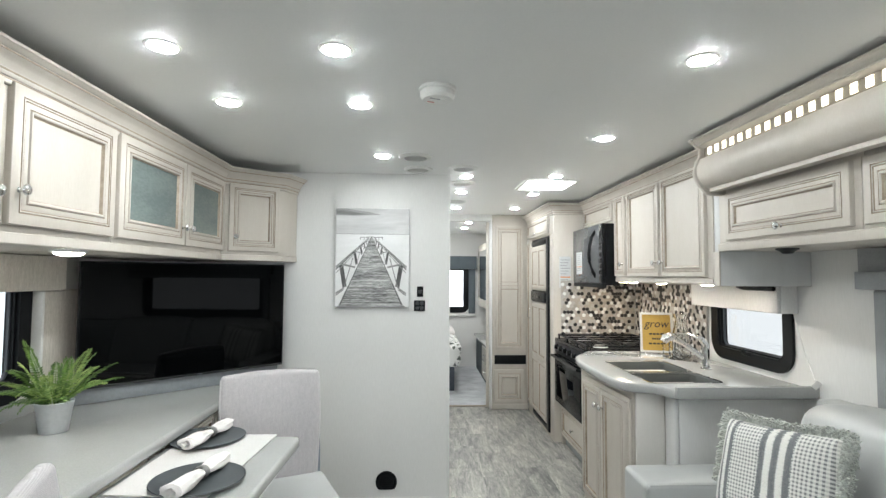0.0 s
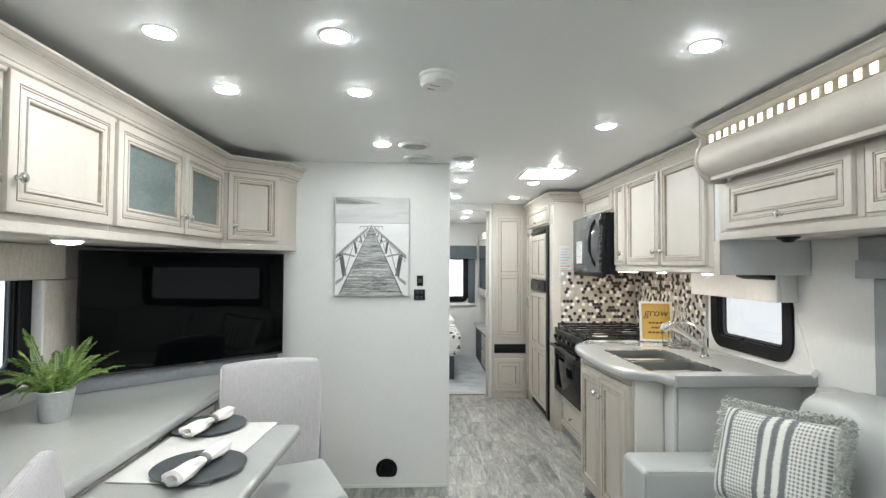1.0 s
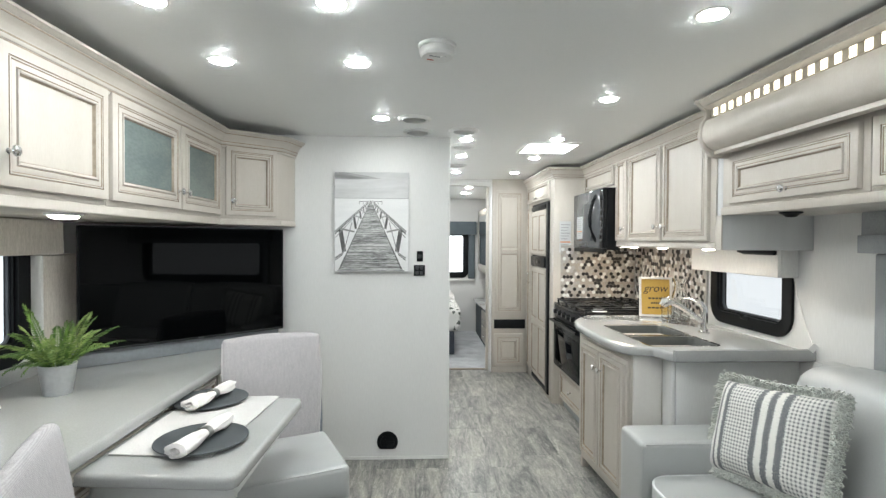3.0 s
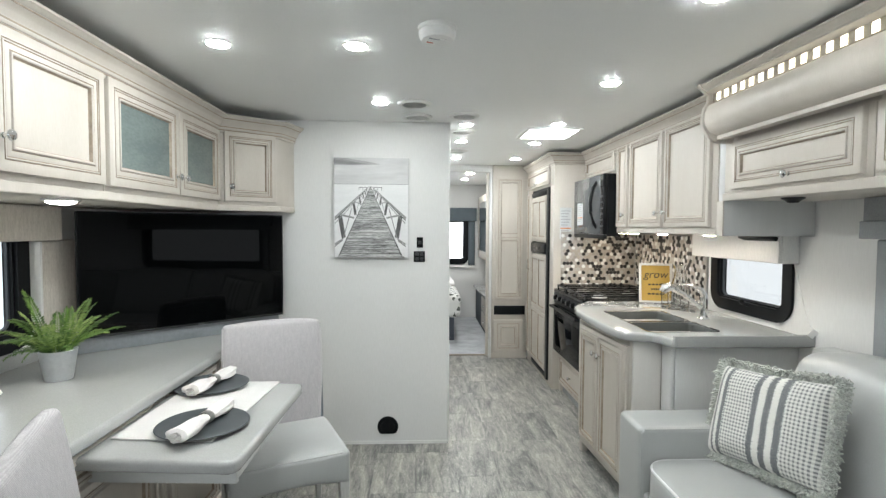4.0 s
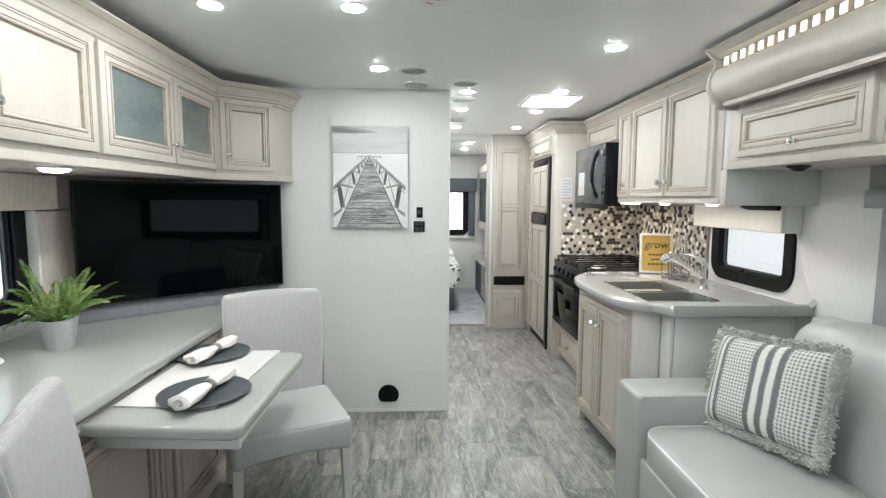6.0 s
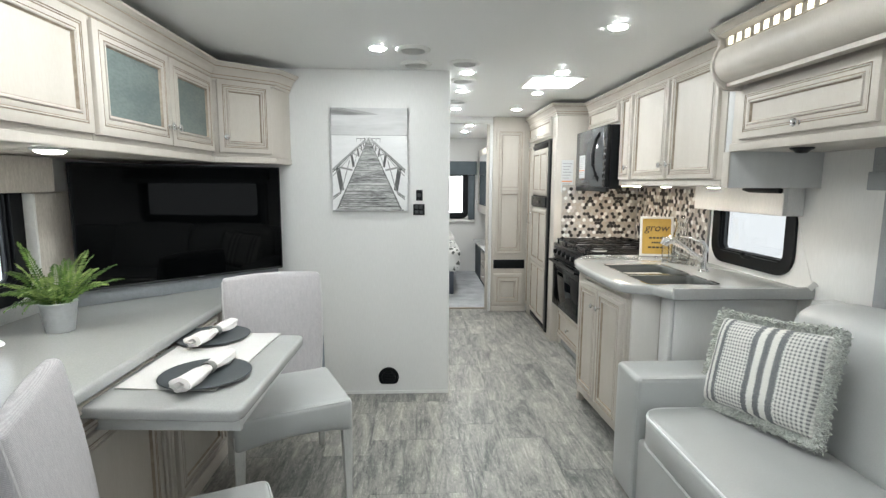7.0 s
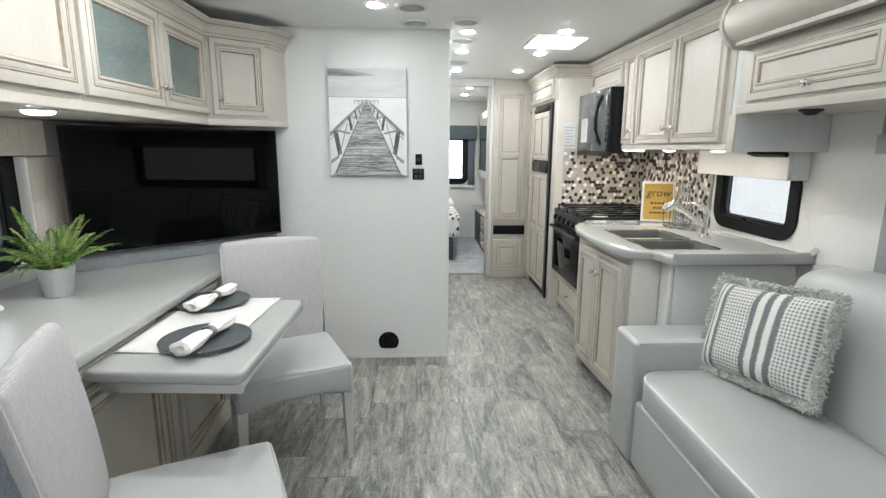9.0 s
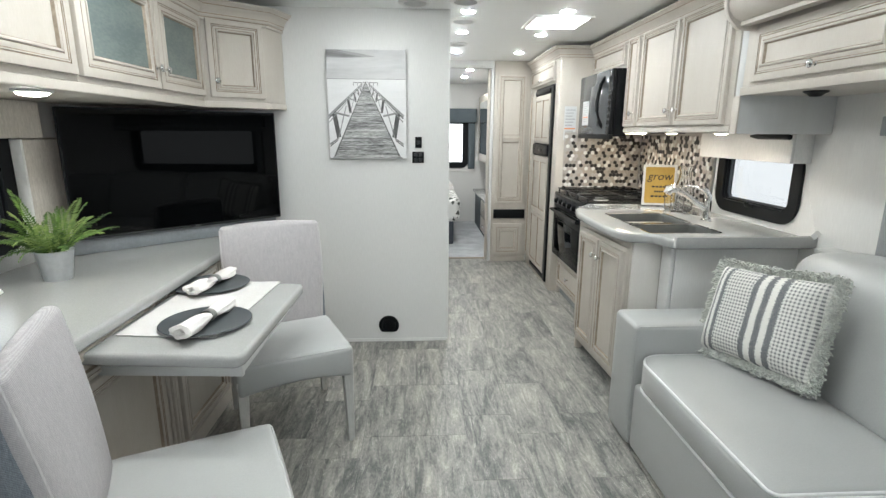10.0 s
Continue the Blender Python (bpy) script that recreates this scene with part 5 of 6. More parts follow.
part("cord_tag", box(-0.016, 0.016, -0.001, 0.001, -0.02, 0.02, 0.0006, m=pose(1.925, 2.366, 0.952, 8, 40, -8)), WHITE, sh, "small white paper tag")

# ---- above the sofa: valance with strip lamp and cabinets ----
VY0, VY1 = -0.4, 2.335
sv = thing("strip_light_valance", "curved cream valance with a lit strip lamp along it", "valance", (1.40, 1.0, 1.89))
prof = [(RF + 0.01, 2.140), (1.312, 2.140), (1.312, 2.132), (1.318, 2.128), (1.326, 2.122), (1.332, 2.114), (1.334, 2.112), (1.338, 2.112), (1.338, 2.106), (1.350, 2.104), (1.362, 2.100), (1.374, 2.096), (1.374, 2.052), (1.356, 2.046), (1.346, 2.034), (1.335, 2.005), (1.333, 1.975), (1.340, 1.948), (1.358, 1.922), (1.385, 1.906), (1.395, 1.902), (1.395, 1.885), (1.43, 1.885), (RF + 0.01, 1.90)]
bm = bmesh.new()
ra = [bm.verts.new((x, VY0, z)) for x, z in prof]
rb = [bm.verts.new((x, VY1, z)) for x, z in prof]
for k in range(len(prof)):
    bm.faces.new((ra[k], ra[(k + 1) % len(prof)], rb[(k + 1) % len(prof)], rb[k]))
bm.faces.new(ra), bm.faces.new(rb)
part("moulding", bm, CREAM, sv)
bm = bmesh.new()
endp = [(RF, 2.142), (1.306, 2.142), (1.306, 2.130), (1.325, 2.116), (1.338, 2.10), (1.352, 2.09), (1.352, 2.06), (1.335, 2.035), (1.322, 1.98), (1.326, 1.95), (1.345, 1.915), (1.365, 1.895), (1.385, 1.875), (1.41, 1.87), (RF, 1.87)]
part("end_scroll", extrude(endp, 0.022, Matrix(((1, 0, 0, 0), (0, 0, 1, VY1 + 0.001), (0, 1, 0, 0), (0, 0, 0, 1))), 0.004), CREAM, sv, "carved scroll end board")
BACKM = mat("strip_backing", (0.36, 0.32, 0.25), None, 0.5)
part("strip_backing", box(1.368, 1.373, VY0, VY1 - 0.01, 2.054, 2.094), BACKM, sv)
y = VY1 - 0.045
while y > VY0:
    part("strip_lamp", box(1.364, 1.3675, y - 0.026, y, 2.057, 2.091, 0.0005, 1), STRIPLENS, sv)
    y -= 0.0572
for a, b in ((1.585, 2.40), (0.75, 1.583), (-0.1, 0.748)):
    c = rcab(a, b, 1.602, "cream glazed overhead cabinet above the sofa with a flap door", "sofa overhead cabinets", RF, 1.884)
    rdoor(c, RF, b - 0.075 if b > 2 else b - 0.02, a + 0.03, 1.65, 1.875, ((b - a) / 2 - 0.03, 0.035), "flap_door", 0.07)
    part("upper_filler", box(RF + 0.012, RIGHT_X - 0.003, a + 0.001, b - 0.001, 1.885, RT - 0.004), CREAM, c)
part("bottom_rail", sweep([(RF, 2.40), (RF, -0.1)], [(-0.02, 1.600), (0.006, 1.600), (0.008, 1.604), (0.008, 1.634), (0.0, 1.638)], [0, 0, 0, 0]), [CREAM], kc)
dl = thing("reading_lamp", "small black downlight under the overhead cabinet", "lamp", (1.60, 2.10, 1.60))
part("housing", lathe([(0.045, 0), (0.045, -0.005), (0.030, -0.012), (0.020, -0.022), (0.001, -0.024)], 24, Matrix.Translation((1.60, 2.10, 1.60))), BLACK, dl)
# Black bar stands in for the dark gap over the valance.
bx = thing("shade_cassette", "black bar in place of the dark gap above the kitchen valance", "shade", (1.88, 2.68, 1.40))
part("housing", tube([(1.824, 2.505, 1.414), (1.824, 2.52, 1.416), (1.824, 2.75, 1.416), (1.824, 2.81, 1.418)], [0.013, 0.015, 0.015, 0.006], 12), BLACK, bx)
fil = thing("end_filler", "pale end panel, toned down for shade, between kitchen and sofa cabinets", "panel", (1.7, 2.43, KB))
# Wall vinyl made greyer: the overhead cabinet's shade is in this colour.
part("board", box(RF + 0.004, RIGHT_X - 0.003, 2.402, 2.453, KB - 0.006, RT - 0.004, 0.003), mat("shade_toned_vinyl", (0.60, 0.605, 0.60), (0.55, 0.555, 0.55), 0.5, big=3, fine=120, stretch=(5, 5, 0.4), bump=0.05), fil)

part("front_edge", box(RF - 0.004, RF + 0.0035, 2.402, 2.453, KB - 0.006, 1.60, 0.002), CREAM, fil)

# ---- sofa window dressing ----
sw = thing("window_valance", "dark grey cloth box valance behind the sofa", "valance", (1.9, 1.2, 1.45))
part("board", box(1.855, RIGHT_X - 0.003, 0.30, 2.035, 1.47, 1.598, 0.006), GREYCLOTH, sw)
part("lower_band", box(1.835, 1.853, 0.30, 2.03, 1.425, 1.50, 0.004), GREYCLOTH, sw)
part("side_leg", box(1.885, RIGHT_X - 0.003, 1.93, 2.0, 0.92, 1.424, 0.01, 3), GREYCLOTH, sw)

# ---- sofa ----
so = thing("sofa", "grey vinyl sofa with pale piping along the wall", "sofa", (1.4, 1.2, 0))
SX = 0.95
part("base", soft_box(SX + 0.01, 1.88, -0.35, 2.085, 0.02, 0.335, 0.02), VINYL, so)
def seat(y0, y1, r0, r1):
    """A domed seat cushion with rounded front corners and piping round its top and bottom edges."""
    bm = soft_box(SX, 1.60, y0, y1, 0.345, 0.477, 0.024, 16, 0.016, None, 4)
    for v in bm.verts:
        if v.co.x > 1.40 and v.co.z > 0.4:
            v.co.z -= 0.035 * min(1.0, (v.co.x - 1.40) / 0.14) ** 2
    for v in bm.verts:
        for r, s, yc in ((r1, 1, y1 - r1), (r0, -1, y0 + r0)):
            a, b = (SX + r - v.co.x) / r, s * (v.co.y - yc) / r
            if a > 0 and b > 0:
                a, b = min(a, 1.15), min(b, 1.15)
                v.co.x = SX + r - r * a * math.sqrt(max(0, 1 - b * b / 2))
                v.co.y = yc + s * r * b * math.sqrt(max(0, 1 - a * a / 2))
    part("seat_cushion", bm, VINYL, so, "smooth grey vinyl seat cushion")
    front = []
    for cx, cy, r, a0 in ((SX + r1, y1 - r1, r1, 90), (SX + r0, y0 + r0, r0, 180)):
        front += [(cx + r * math.cos(radians(a0 + 90 * k / 8)), cy + r * math.sin(radians(a0 + 90 * k / 8))) for k in range(9)]
    for z, o in ((0.470, 0.006), (0.346, 0.004)):
        pts = [(1.3, y1 - 0.004, z)] + [(x + o * 0.6, y + (o * 0.6 if y < (y0 + y1) / 2 else -o * 0.6), z) for x, y in front] + [(1.3, y0 + 0.004, z)]
        part("piping", tube(pts, 0.0055, 8), PIPING, so, "pale welt piping")


seat(1.185, 2.078, 0.03, 0.11)
seat(0.30, 1.175, 0.03, 0.03)
part("arm", soft_box(0.950, 1.78, 2.09, 2.325, 0.015, 0.602, 0.022, 6, 0.006), VINYL, so, "square grey vinyl arm")
for yy in (2.096, 2.319):
    part("arm_seam", tube([(0.957, yy, 0.05), (0.957, yy, 0.58), (0.970, yy, 0.596), (1.6, yy, 0.596)], 0.003, 6), VINYL, so)
bm = soft_box(1.50, 1.70, 1.19, 2.13, 0.425, 0.950, 0.06, 7, 0.026, None, 5)
for v in bm.verts:
    h = (v.co.z - 0.44) / 0.52
    v.co.x += 0.16 * h
    if v.co.y > 1.9:
        v.co.z -= 0.035 * ((v.co.y - 1.9) / 0.23) ** 2 * h
part("back_cushion", bm, VINYL, so, "leaning grey vinyl back cushion")
bm = soft_box(1.50, 1.70, 0.30, 1.18, 0.425, 0.955, 0.06, 7, 0.026, None, 5)
for v in bm.verts:
    v.co.x += 0.16 * (v.co.z - 0.44) / 0.52
part("back_cushion", bm, VINYL, so, "leaning grey vinyl back cushion")
part("back_frame", box(1.78, 1.90, -0.3, 2.20, 0.3, 0.93, 0.02), VINYL, so)
part("back_piping", tube([(1.665, 2.115, 0.70), (1.70, 2.12, 0.80), (1.735, 2.10, 0.88), (1.77, 1.98, 0.938), (1.785, 1.6, 0.957), (1.785, 1.2, 0.957)], 0.0045, 8), VINYL, so)

# ---- cushion on the sofa ----
def pillow_cloth():
    m = bpy.data.materials.new("striped_weave")
    m.use_nodes = True
    nt, L = m.node_tree, m.node_tree.links
    p = nt.nodes["Principled BSDF"]
    p.inputs["Roughness"].default_value = 0.9
    tc = nt.nodes.new("ShaderNodeTexCoord")
    sep = nt.nodes.new("ShaderNodeSeparateXYZ")
    L.new(tc.outputs["Object"], sep.inputs["Vector"])

    def op(kind, a, b=None, c=None):
        n = nt.nodes.new("ShaderNodeMath")
        n.operation = kind
        for k, v in enumerate((a, b, c)):
            if v is None:
                continue
            if isinstance(v, (int, float)):
                n.inputs[k].default_value = v
            else:
                L.new(v, n.inputs[k])
        return n.outputs[0]

    u, v = sep.outputs["X"], sep.outputs["Z"]
    row = nt.nodes.new("ShaderNodeTexNoise")
    row.noise_dimensions = "1D"
    row.inputs["Scale"].default_value, row.inputs["Detail"].default_value = 170.0, 1.0
    L.new(v, row.inputs["W"])
    teeth = op("MULTIPLY", op("ABSOLUTE", op("SUBTRACT", op("FRACT", op("MULTIPLY", v, 105.0)), 0.5)), 0.012)
    saw = op("ADD", teeth, op("MULTIPLY", op("SUBTRACT", row.outputs["Fac"], 0.4), 0.016))
    uu = op("DIVIDE", op("ADD", op("ADD", u, 0.24), op("SUBTRACT", saw, 0.004)), 0.48)
    stripe = nt.nodes.new("ShaderNodeValToRGB")
    stripe.color_ramp.interpolation = "CONSTANT"
    marks = [(0.0, 1), (0.055, 0), (0.085, 1), (0.125, 0), (0.165, 1), (0.435, 0), (0.485, 1), (0.545, 0), (0.60, 1), (0.66, 0), (0.715, 1)]
    el = stripe.color_ramp.elements
    while len(el) < len(marks):
        el.new(0.5)
    for e, (pos, w) in zip(el, marks):
        e.position = pos
        e.color = (w, w, w, 1)
    L.new(uu, stripe.inputs["Fac"])
    gx = op("GREATER_THAN", op("SINE", op("MULTIPLY", u, 440.0)), 0.1)
    gz = op("GREATER_THAN", op("SINE", op("MULTIPLY", v, 440.0)), 0.1)
    both = op("MULTIPLY", gx, gz)
    one = op("MULTIPLY", op("MAXIMUM", gx, gz), 0.3)
    check = op("MAXIMUM", both, one)
    left = op("MULTIPLY", op("GREATER_THAN", uu, 0.165), op("LESS_THAN", uu, 0.435))
    zone = op("ADD", left, op("GREATER_THAN", uu, 0.725))
    dark = op("MAXIMUM", op("MULTIPLY", op("SUBTRACT", 1.0, stripe.outputs["Color"]), 0.85), op("MULTIPLY", op("MULTIPLY", check, zone), 0.80))
    n = nt.nodes.new("ShaderNodeTexNoise")
    n.inputs["Scale"].default_value = 240
    L.new(tc.outputs["Object"], n.inputs["Vector"])
    mx = nt.nodes.new("ShaderNodeMix")
    mx.data_type = "RGBA"
    mx.inputs["A"].default_value, mx.inputs["B"].default_value = (0.74, 0.73, 0.69, 1), (0.075, 0.085, 0.10, 1)
    L.new(op("MULTIPLY", dark, op("ADD", 0.75, op("MULTIPLY", n.outputs["Fac"], 0.5))), mx.inputs["Factor"])
    L.new(mx.outputs["Result"], p.inputs["Base Color"])
    b = nt.nodes.new("ShaderNodeBump")
    b.inputs["Strength"].default_value, b.inputs["Distance"].default_value = 0.5, 0.003
    L.new(op("ADD", op("MULTIPLY", check, 0.4), n.outputs["Fac"]), b.inputs["Height"])
    L.new(b.outputs["Normal"], p.inputs["Normal"])
    return m


pw = thing("throw_pillow", "striped black and cream pillow with a fringe on the sofa", "pillow", (0, 0, 0))
HW, HH, TH = 0.239, 0.1945, 0.078
bm = bmesh.new()
N = 28
sheets = []
for s in (-1, 1):
    g = []
    for i in range(N + 1):
        row = []
        for j in range(N + 1):
            a, b = i / N * 2 - 1, j / N * 2 - 1
            w = max(0, (1 - a ** 4)) ** 0.5 * max(0, (1 - b ** 4)) ** 0.5
            pull = 1 - 0.05 * (1 - abs(a) ** 2) * abs(b) ** 3
            pul2 = 1 - 0.05 * (1 - abs(b) ** 2) * abs(a) ** 3
            sag = 0.006 * noise.noise((a * 2.2, b * 2.2, s)) * w
            row.append(bm.verts.new((a * HW * pul2, s * TH * w + sag, b * HH * pull)))
        g.append(row)
    sheets.append(g)
    for i in range(N):
        for j in range(N):
            bm.faces.new((g[i][j], g[i + 1][j], g[i + 1][j + 1], g[i][j + 1]))
def slump(bm):
    """The pillow's side on the arm spreads towards its lower corner."""
    for v in bm.verts:
        a, b = max(-1.3, min(1, v.co.x / HW)), max(-1.3, min(1.3, v.co.z / HH))
        v.co.x -= (0.010 + 0.018 * (1 - b) / 2) * (1 - a) / 2


bmesh.ops.remove_doubles(bm, verts=bm.verts, dist=0.0005)
slump(bm)
part("cover", bm, pillow_cloth(), pw, "cream cotton cover with dark stripes")
rng = random.Random(11)
FRINGE = mat("fringe_yarn", (0.72, 0.73, 0.68), (0.40, 0.42, 0.39), 0.95, big=45, fine=200)
bm = bmesh.new()
per = []
for k in range(3400):
    t = k / 3400 * 4
    e, f = int(t), t - int(t)
    a = f * 2 - 1
    pin = 1 - 0.05 * (1 - a * a)
    if e == 0:
        p, d = Vector((a * HW, 0, -HH * pin)), Vector((0, 0, -1))
    elif e == 1:
        p, d = Vector((HW * pin, 0, a * HH)), Vector((1, 0, 0))
    elif e == 2:
        p, d = Vector((-a * HW, 0, HH * pin)), Vector((0, 0, 1))
    else:
        p, d = Vector((-HW * pin, 0, -a * HH)), Vector((-1, 0, 0))
    if abs(a) > 0.9:
        d = (d + Vector((math.copysign(0.6, p.x), 0, math.copysign(0.6, p.z)))).normalized()
    ln = rng.uniform(0.028, 0.046)
    s = Vector((rng.uniform(-0.5, 0.5), rng.uniform(-0.75, 0.75), rng.uniform(-0.5, 0.3)))
    q = p + Vector((0, rng.uniform(-0.014, 0.014), 0)) - d * 0.006
    s2 = Vector((rng.uniform(-0.7, 0.7), rng.uniform(-0.7, 0.7), rng.uniform(-0.8, 0.5)))
    tube([q, q + (d + s * 0.45).normalized() * ln * 0.5, q + (d + s * 1.1).normalized() * ln * 0.85, q + (d + s * 1.1).normalized() * ln * 0.85 + s2 * 0.014], [0.0030, 0.0034, 0.0034, 0.0022], 4, bm)
slump(bm)
part("fringe", bm, FRINGE, pw, "shaggy pale grey-green yarn fringe")
u = Vector((0.2626, -0.9594, 0.1027)).normalized()
v = Vector((0.2702, 0.1752, 0.9467))
v = (v - u * v.dot(u)).normalized()
w = v.cross(u)
M4 = Matrix.Identity(4)
M4.col[0][:3], M4.col[1][:3], M4.col[2][:3], M4.col[3][:3] = u, w, v, (1.3836, 1.894, 0.7021)
pw.matrix_basis = M4

# ---- bedroom things ----
def leaf_cloth():
    m = bpy.data.materials.new("star_print")
    m.use_nodes = True
    nt, L = m.node_tree, m.node_tree.links
    p = nt.nodes["Principled BSDF"]
    p.inputs["Roughness"].default_value = 0.9
    tc = nt.nodes.new("ShaderNodeTexCoord")
    vo = nt.nodes.new("ShaderNodeTexVoronoi")
    vo.feature = "DISTANCE_TO_EDGE"
    vo.inputs["Scale"].default_value = 15
    L.new(tc.outputs["Object"], vo.inputs["Vector"])
    r = nt.nodes.new("ShaderNodeValToRGB")
    r.color_ramp.interpolation = "CONSTANT"
    r.color_ramp.elements[0].color = (0.72, 0.72, 0.70, 1)
    r.color_ramp.elements[1].position = 0.21
    r.color_ramp.elements[1].color = (0.10, 0.11, 0.10, 1)
    L.new(vo.outputs["Distance"], r.inputs["Fac"])
    L.new(r.outputs["Color"], p.inputs["Base Color"])
    return m


bd = thing("bed", "made bed with a white and black patterned cover", "bed", (-0.4, 7.2, 0))
part("base", box(-1.2, 0.44, 6.45, 8.15, 0.01, 0.36, 0.01), mat("bed_base", (0.06, 0.07, 0.09), None, 0.8), bd, "dark blue-grey bed base")
bm = soft_box(-1.3, 0.53, 6.40, 8.15, 0.30, 0.62, 0.09, 8, 0.02, None, 5)
for vv in bm.verts:
    if vv.co.z < 0.5:
        vv.co.x += 0.025 * noise.noise((vv.co.y * 5, vv.co.z * 4, 0))
part("duvet", bm, leaf_cloth(), bd, "white cover with a black leaf-star print")
part("folded_sheet", soft_box(-1.25, 0.50, 7.3, 8.1, 0.60, 0.68, 0.03, 5, 0.01), NAP, bd, "white turned-down sheet")
bv = thing("window_valance", "blue-grey box valance over the bedroom window", "valance", (0.4, BED_Y, 1.55))
SLATE = mat("slate_cloth", (0.10, 0.125, 0.14), (0.08, 0.10, 0.115), 0.85, big=9, fine=200, bump=0.2)
part("board", box(-0.25, 0.905, BED_Y - 0.10, BED_Y - 0.003, 1.575, 1.785, 0.006), SLATE, bv)
part("side_leg", box(0.78, 0.885, BED_Y - 0.06, BED_Y - 0.003, 0.86, 1.573, 0.006), SLATE, bv)
part("sill", box(-0.25, 0.885, BED_Y - 0.05, BED_Y - 0.003, 0.82, 0.858, 0.006), WHITE, bv)
bc = thing("bedroom_cabinet", "cream bedroom cabinet with overhead cupboard and mirror", "cabinet", (1.1, 7.2, 0))
part("overhead", box(0.93, 1.297, 6.6, 8.1, 1.0, 1.95, 0.006), CREAM, bc)
part("mirror_panel", box(0.926, 0.9295, 6.75, 7.9, 1.12, 1.85), mat("mirror", (0.75, 0.77, 0.78), None, 0.05, 1.0, rvar=0.01), bc)
ns = thing("nightstand", "blue-grey nightstand with drawers in the bedroom", "nightstand", (1.1, 7.2, 0))
part("body", box(0.90, 1.297, 6.5, 8.1, 0.004, 0.52, 0.004), SLATE, ns)
part("top", box(0.86, 1.297, 6.46, 8.1, 0.521, 0.55, 0.004), COUNTER, ns)
for k in range(2):
    part("drawer_front", box(0.885, 0.899, 6.55, 7.25, 0.06 + k * 0.22, 0.26 + k * 0.22, 0.004), CREAM, ns)
    part("drawer_pull", tube([(0.885, 6.85, 0.16 + k * 0.22), (0.865, 6.86, 0.16 + k * 0.22), (0.865, 6.94, 0.16 + k * 0.22), (0.885, 6.95, 0.16 + k * 0.22)], 0.006, 8), CHROME, ns)
part("chair_rail", box(0.93, 1.295, 8.16, BED_Y - 0.003, 1.10, 1.13, 0.004), CREAM, bc)

# ---- mosaic behind the range ----
MOSAIC = [mat("mosaic_tile", a, b, r, big=40, fine=120) for a, b, r in (((0.036, 0.035, 0.036), (0.06, 0.057, 0.055), 0.22), ((0.30, 0.275, 0.255), (0.36, 0.33, 0.30), 0.3), ((0.47, 0.42, 0.375), (0.40, 0.36, 0.325), 0.25), ((0.40, 0.375, 0.355), (0.45, 0.42, 0.39), 0.3), ((0.82, 0.82, 0.80), (0.74, 0.735, 0.72), 0.15))]
GROUT = mat("grout", (0.45, 0.42, 0.38), None, 0.8, big=20)


def mosaic(parent, m, w, h, pitch=0.0318):
    verts, faces, tones, seen = [], [], [], {}
    r = pitch / math.sqrt(3) * 0.94
    for row in range(int(h / (pitch * 0.866)) + 2):
        for col in range(int(w / pitch) + 2):
            cx, cz = (col + 0.5 * (row % 2)) * pitch, row * pitch * 0.866
            if not (r * 0.9 < cx < w - r * 0.9 and r < cz < h - r * 0.9):
                continue
            near = [seen.get((row, col - 1))] + [seen.get((row - 1, col + q + row % 2)) for q in (-1, 0)]
            weights = [w * (0.38 if k == 0 and k in near else 0.3 if k == 4 and k in near else 1) for k, w in enumerate((0.62, 0.08, 0.24, 0.20, 0.20))]
            tone = rng.choices(range(5), weights)[0]
            seen[row, col] = tone
            tones += [tone] * 13
            k0 = len(verts)
            for rr, d in ((r, -0.0015), (r, -0.005), (r * 0.88, -0.0065)):
                for k in range(6):
                    a = radians(60 * k + 30)
                    verts.append(m @ Vector((cx + rr * math.cos(a), d, cz + rr * math.sin(a))))
            for b in (0, 6):
                for k in range(6):
                    faces.append((k0 + b + k, k0 + b + (k + 1) % 6, k0 + b + 6 + (k + 1) % 6, k0 + b + 6 + k))
            faces.append(tuple(k0 + 12 + k for k in range(6)))
    bm = bmesh.new()
    me = bpy.data.meshes.new("tmp")
    me.from_pydata(verts, [], faces)
    bm.from_mesh(me)
    bpy.data.meshes.remove(me)
    for f, tone in zip(bm.faces, tones):
        f.material_index = tone
    tagged(part("mosaic_tiles", bm, MOSAIC, parent, "", False), kind="stuff")


bs = thing("backsplash", "brown, beige and white hexagon mosaic backsplash", "backsplash", (1.6, 4.47, CTZ), kind="structure")
part("backing", box(1.262, RIGHT_X - 0.0005, 4.4745, 4.4775, 0.93, KB + 0.0), GROUT, bs)
mosaic(bs, facing((1.262, 4.4745, 0.93), (0, -1)), RIGHT_X - 1.262, KB - 0.93)
part("backing", box(RIGHT_X - 0.003, RIGHT_X - 0.0005, 3.33, 4.474, CTZ + 0.001, KB), GROUT, bs)
mosaic(bs, facing((RIGHT_X - 0.003, 4.474, CTZ + 0.002), (-1, 0)), 4.474 - 3.33, KB - CTZ - 0.002)
part("edge_strip", box(RIGHT_X - 0.012, RIGHT_X - 0.0005, 3.315, 3.329, CTZ + 0.001, KB, 0.001), STEEL, bs)
part("corner_strip", box(RIGHT_X - 0.012, RIGHT_X - 0.004, 4.462, 4.4735, CTZ + 0.03, KB, 0.001), STEEL, bs)

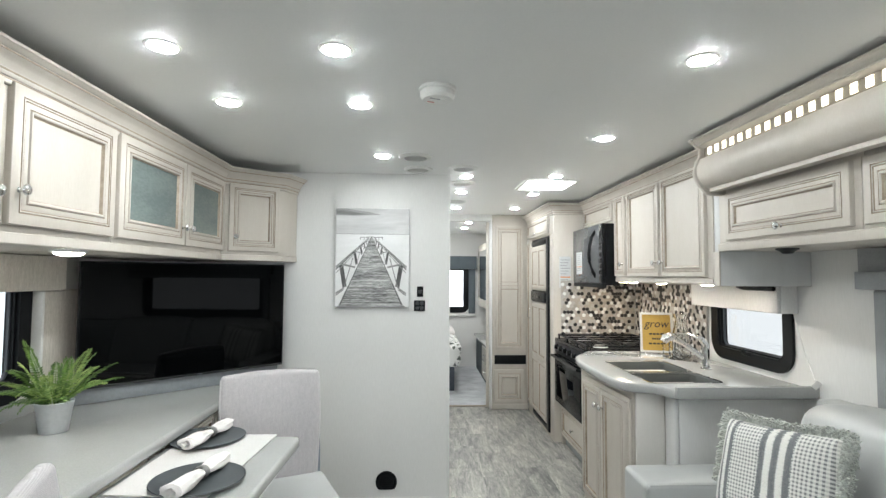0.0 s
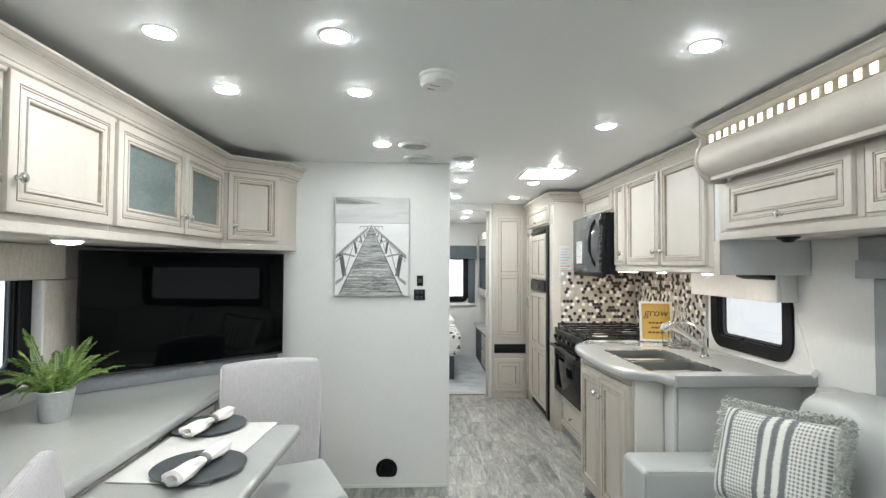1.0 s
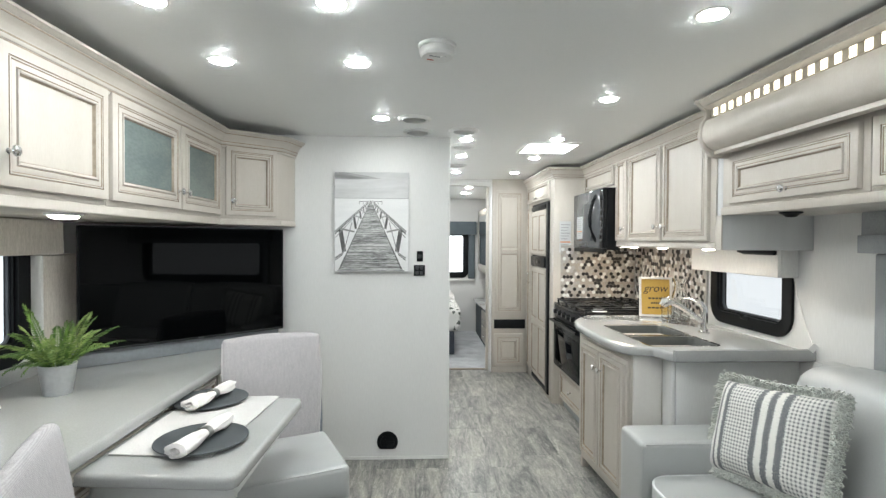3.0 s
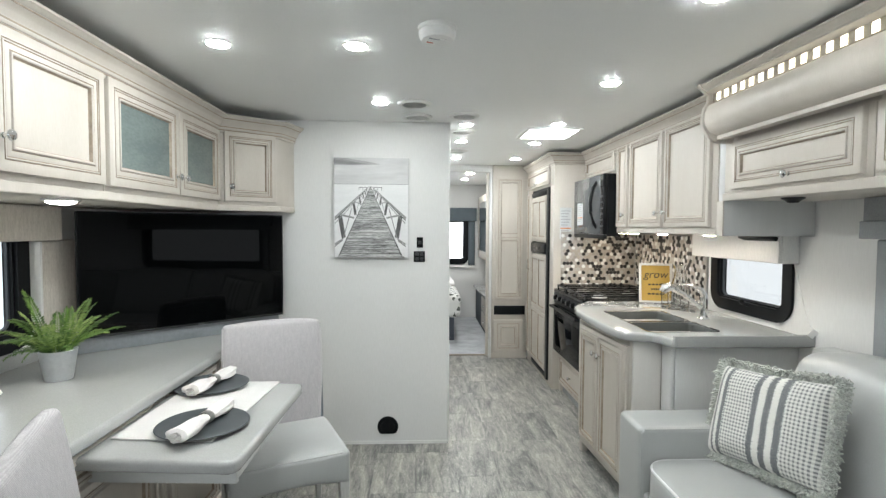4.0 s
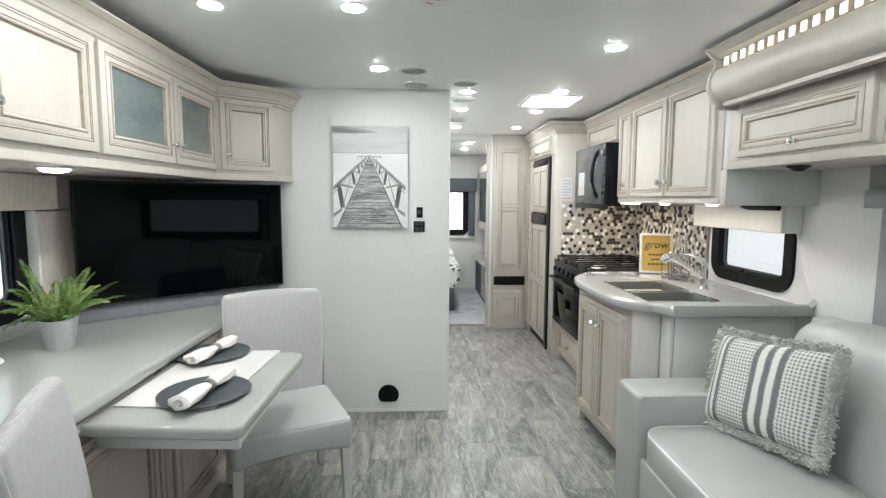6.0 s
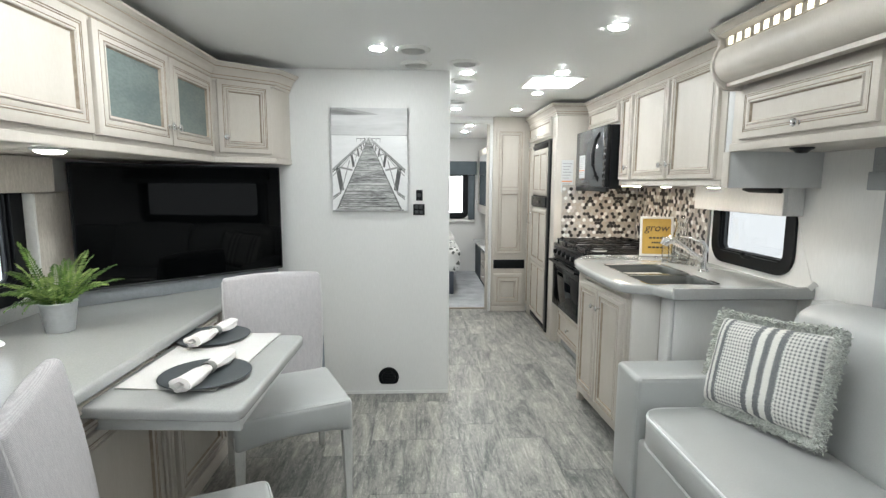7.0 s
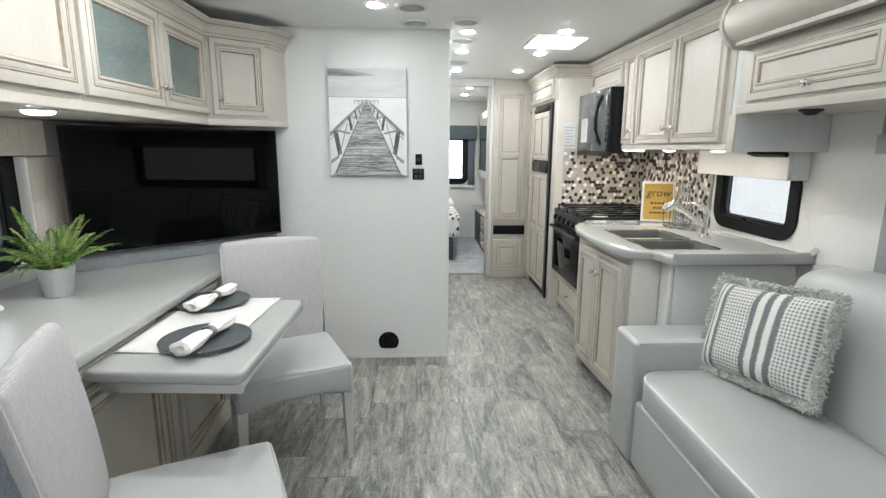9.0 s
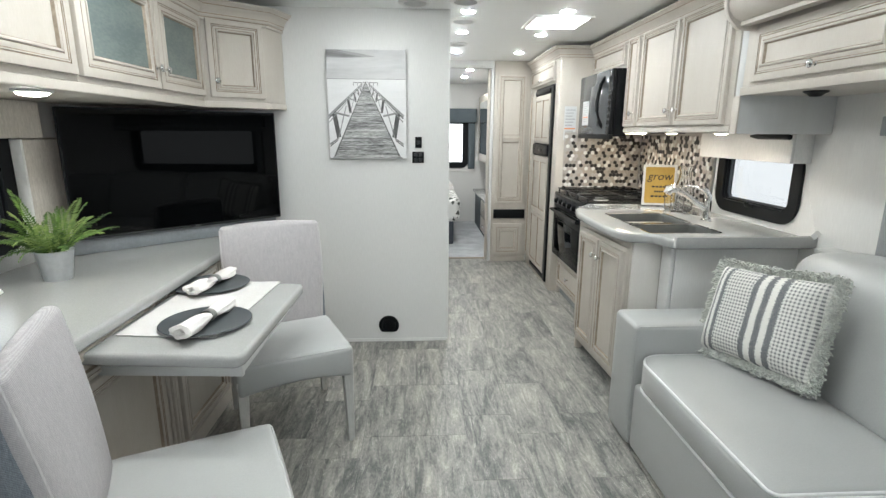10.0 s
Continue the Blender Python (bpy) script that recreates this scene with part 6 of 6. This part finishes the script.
# ---- floor planks ----
def plank_mat():
    m = bpy.data.materials.new("stone_vinyl")
    m.use_nodes = True
    nt, L = m.node_tree, m.node_tree.links
    p = nt.nodes["Principled BSDF"]
    tc, oi = nt.nodes.new("ShaderNodeTexCoord"), nt.nodes.new("ShaderNodeObjectInfo")
    cmb = nt.nodes.new("ShaderNodeCombineXYZ")
    sc = nt.nodes.new("ShaderNodeMath")
    sc.operation = "MULTIPLY"
    sc.inputs[1].default_value = 57.0
    L.new(oi.outputs["Random"], sc.inputs[0])
    for k in range(3):
        L.new(sc.outputs[0], cmb.inputs[k])
    add = nt.nodes.new("ShaderNodeVectorMath")
    L.new(tc.outputs["Object"], add.inputs[0])
    L.new(cmb.outputs["Vector"], add.inputs[1])

    def streak(scale, sx, sy, detail, dist, rough=0.6):
        mp = nt.nodes.new("ShaderNodeMapping")
        mp.inputs["Scale"].default_value = (sx, sy, 1)
        L.new(add.outputs["Vector"], mp.inputs["Vector"])
        n = nt.nodes.new("ShaderNodeTexNoise")
        n.inputs["Scale"].default_value, n.inputs["Detail"].default_value, n.inputs["Distortion"].default_value, n.inputs["Roughness"].default_value = scale, detail, dist, rough
        L.new(mp.outputs["Vector"], n.inputs["Vector"])
        return n.outputs["Fac"]

    a, b, c = streak(2.8, 2.6, 0.65, 7, 1.8), streak(7.0, 3.2, 0.50, 10, 1.9, 0.74), streak(70, 1.3, 0.8, 4, 0.5)
    vein_at = streak(3.4, 2.6, 0.7, 8, 2.6, 0.62)
    mixab = nt.nodes.new("ShaderNodeMix")
    mixab.inputs["Factor"].default_value = 0.55
    L.new(a, mixab.inputs["A"])
    L.new(b, mixab.inputs["B"])
    mixc = nt.nodes.new("ShaderNodeMix")
    mixc.inputs["Factor"].default_value = 0.18
    L.new(mixab.outputs["Result"], mixc.inputs["A"])
    L.new(c, mixc.inputs["B"])
    tone = nt.nodes.new("ShaderNodeMath")
    tone.operation = "MULTIPLY_ADD"
    tone.inputs[1].default_value, tone.inputs[2].default_value = 0.045, -0.022
    L.new(oi.outputs["Random"], tone.inputs[0])
    s = nt.nodes.new("ShaderNodeMath")
    L.new(mixc.outputs["Result"], s.inputs[0])
    L.new(tone.outputs[0], s.inputs[1])
    r = nt.nodes.new("ShaderNodeValToRGB")
    el = r.color_ramp.elements
    cols = [(0.36, (0.055, 0.06, 0.058)), (0.44, (0.14, 0.143, 0.137)), (0.50, (0.24, 0.235, 0.218)), (0.56, (0.325, 0.312, 0.284)), (0.63, (0.50, 0.48, 0.438))]
    while len(el) < len(cols):
        el.new(0.5)
    for e, (pos, cc_) in zip(el, cols):
        e.position, e.color = pos, (*cc_, 1)
    L.new(s.outputs[0], r.inputs["Fac"])
    off, near = nt.nodes.new("ShaderNodeMath"), nt.nodes.new("ShaderNodeMapRange")
    off.operation = "COMPARE"                 # pale mineral veins along the contours of a slow noise
    off.inputs[1].default_value, off.inputs[2].default_value = 0.53, 0.010
    L.new(vein_at, off.inputs[0])
    near.inputs["From Min"].default_value, near.inputs["From Max"].default_value, near.inputs["To Max"].default_value = 0.44, 0.62, 0.5
    L.new(b, near.inputs["Value"])
    both = nt.nodes.new("ShaderNodeMath")
    both.operation = "MULTIPLY"
    L.new(off.outputs[0], both.inputs[0])
    L.new(near.outputs["Result"], both.inputs[1])
    veins = nt.nodes.new("ShaderNodeMix")
    veins.data_type = "RGBA"
    veins.inputs["B"].default_value = (0.62, 0.60, 0.55, 1)
    L.new(both.outputs[0], veins.inputs["Factor"])
    L.new(r.outputs["Color"], veins.inputs["A"])
    L.new(veins.outputs["Result"], p.inputs["Base Color"])
    rr = nt.nodes.new("ShaderNodeMapRange")
    rr.inputs["To Min"].default_value, rr.inputs["To Max"].default_value = 0.30, 0.50
    L.new(b, rr.inputs["Value"])
    L.new(rr.outputs["Result"], p.inputs["Roughness"])
    bp = nt.nodes.new("ShaderNodeBump")
    bp.inputs["Strength"].default_value, bp.inputs["Distance"].default_value = 0.12, 0.003
    L.new(b, bp.inputs["Height"])
    L.new(bp.outputs["Normal"], p.inputs["Normal"])
    return m


PWD, PLN = 0.2475, 0.503
bm = box(0.0004, PWD - 0.0004, 0.0004, PLN - 0.0004, -0.0035, 0.0, 0.0008, 1)
bmesh.ops.recalc_face_normals(bm, faces=bm.faces)
plank = bpy.data.meshes.new("plank")
bm.to_mesh(plank)
bm.free()
plank.materials.append(plank_mat())
rng = random.Random(3)
for i in range(-8, 9):
    off = rng.choice((0.0, 0.17, 0.33)) - 0.12
    for j in range(-5, 12):
        x, y = -0.026 + i * PWD, off + j * PLN
        if y > HALL_Y - 0.2 or y < -2.4 or x > 2.0 or x < -1.95:
            continue
        o = new("plank", plank)
        o.location = (x, y, 0.0)
        o.parent = floor
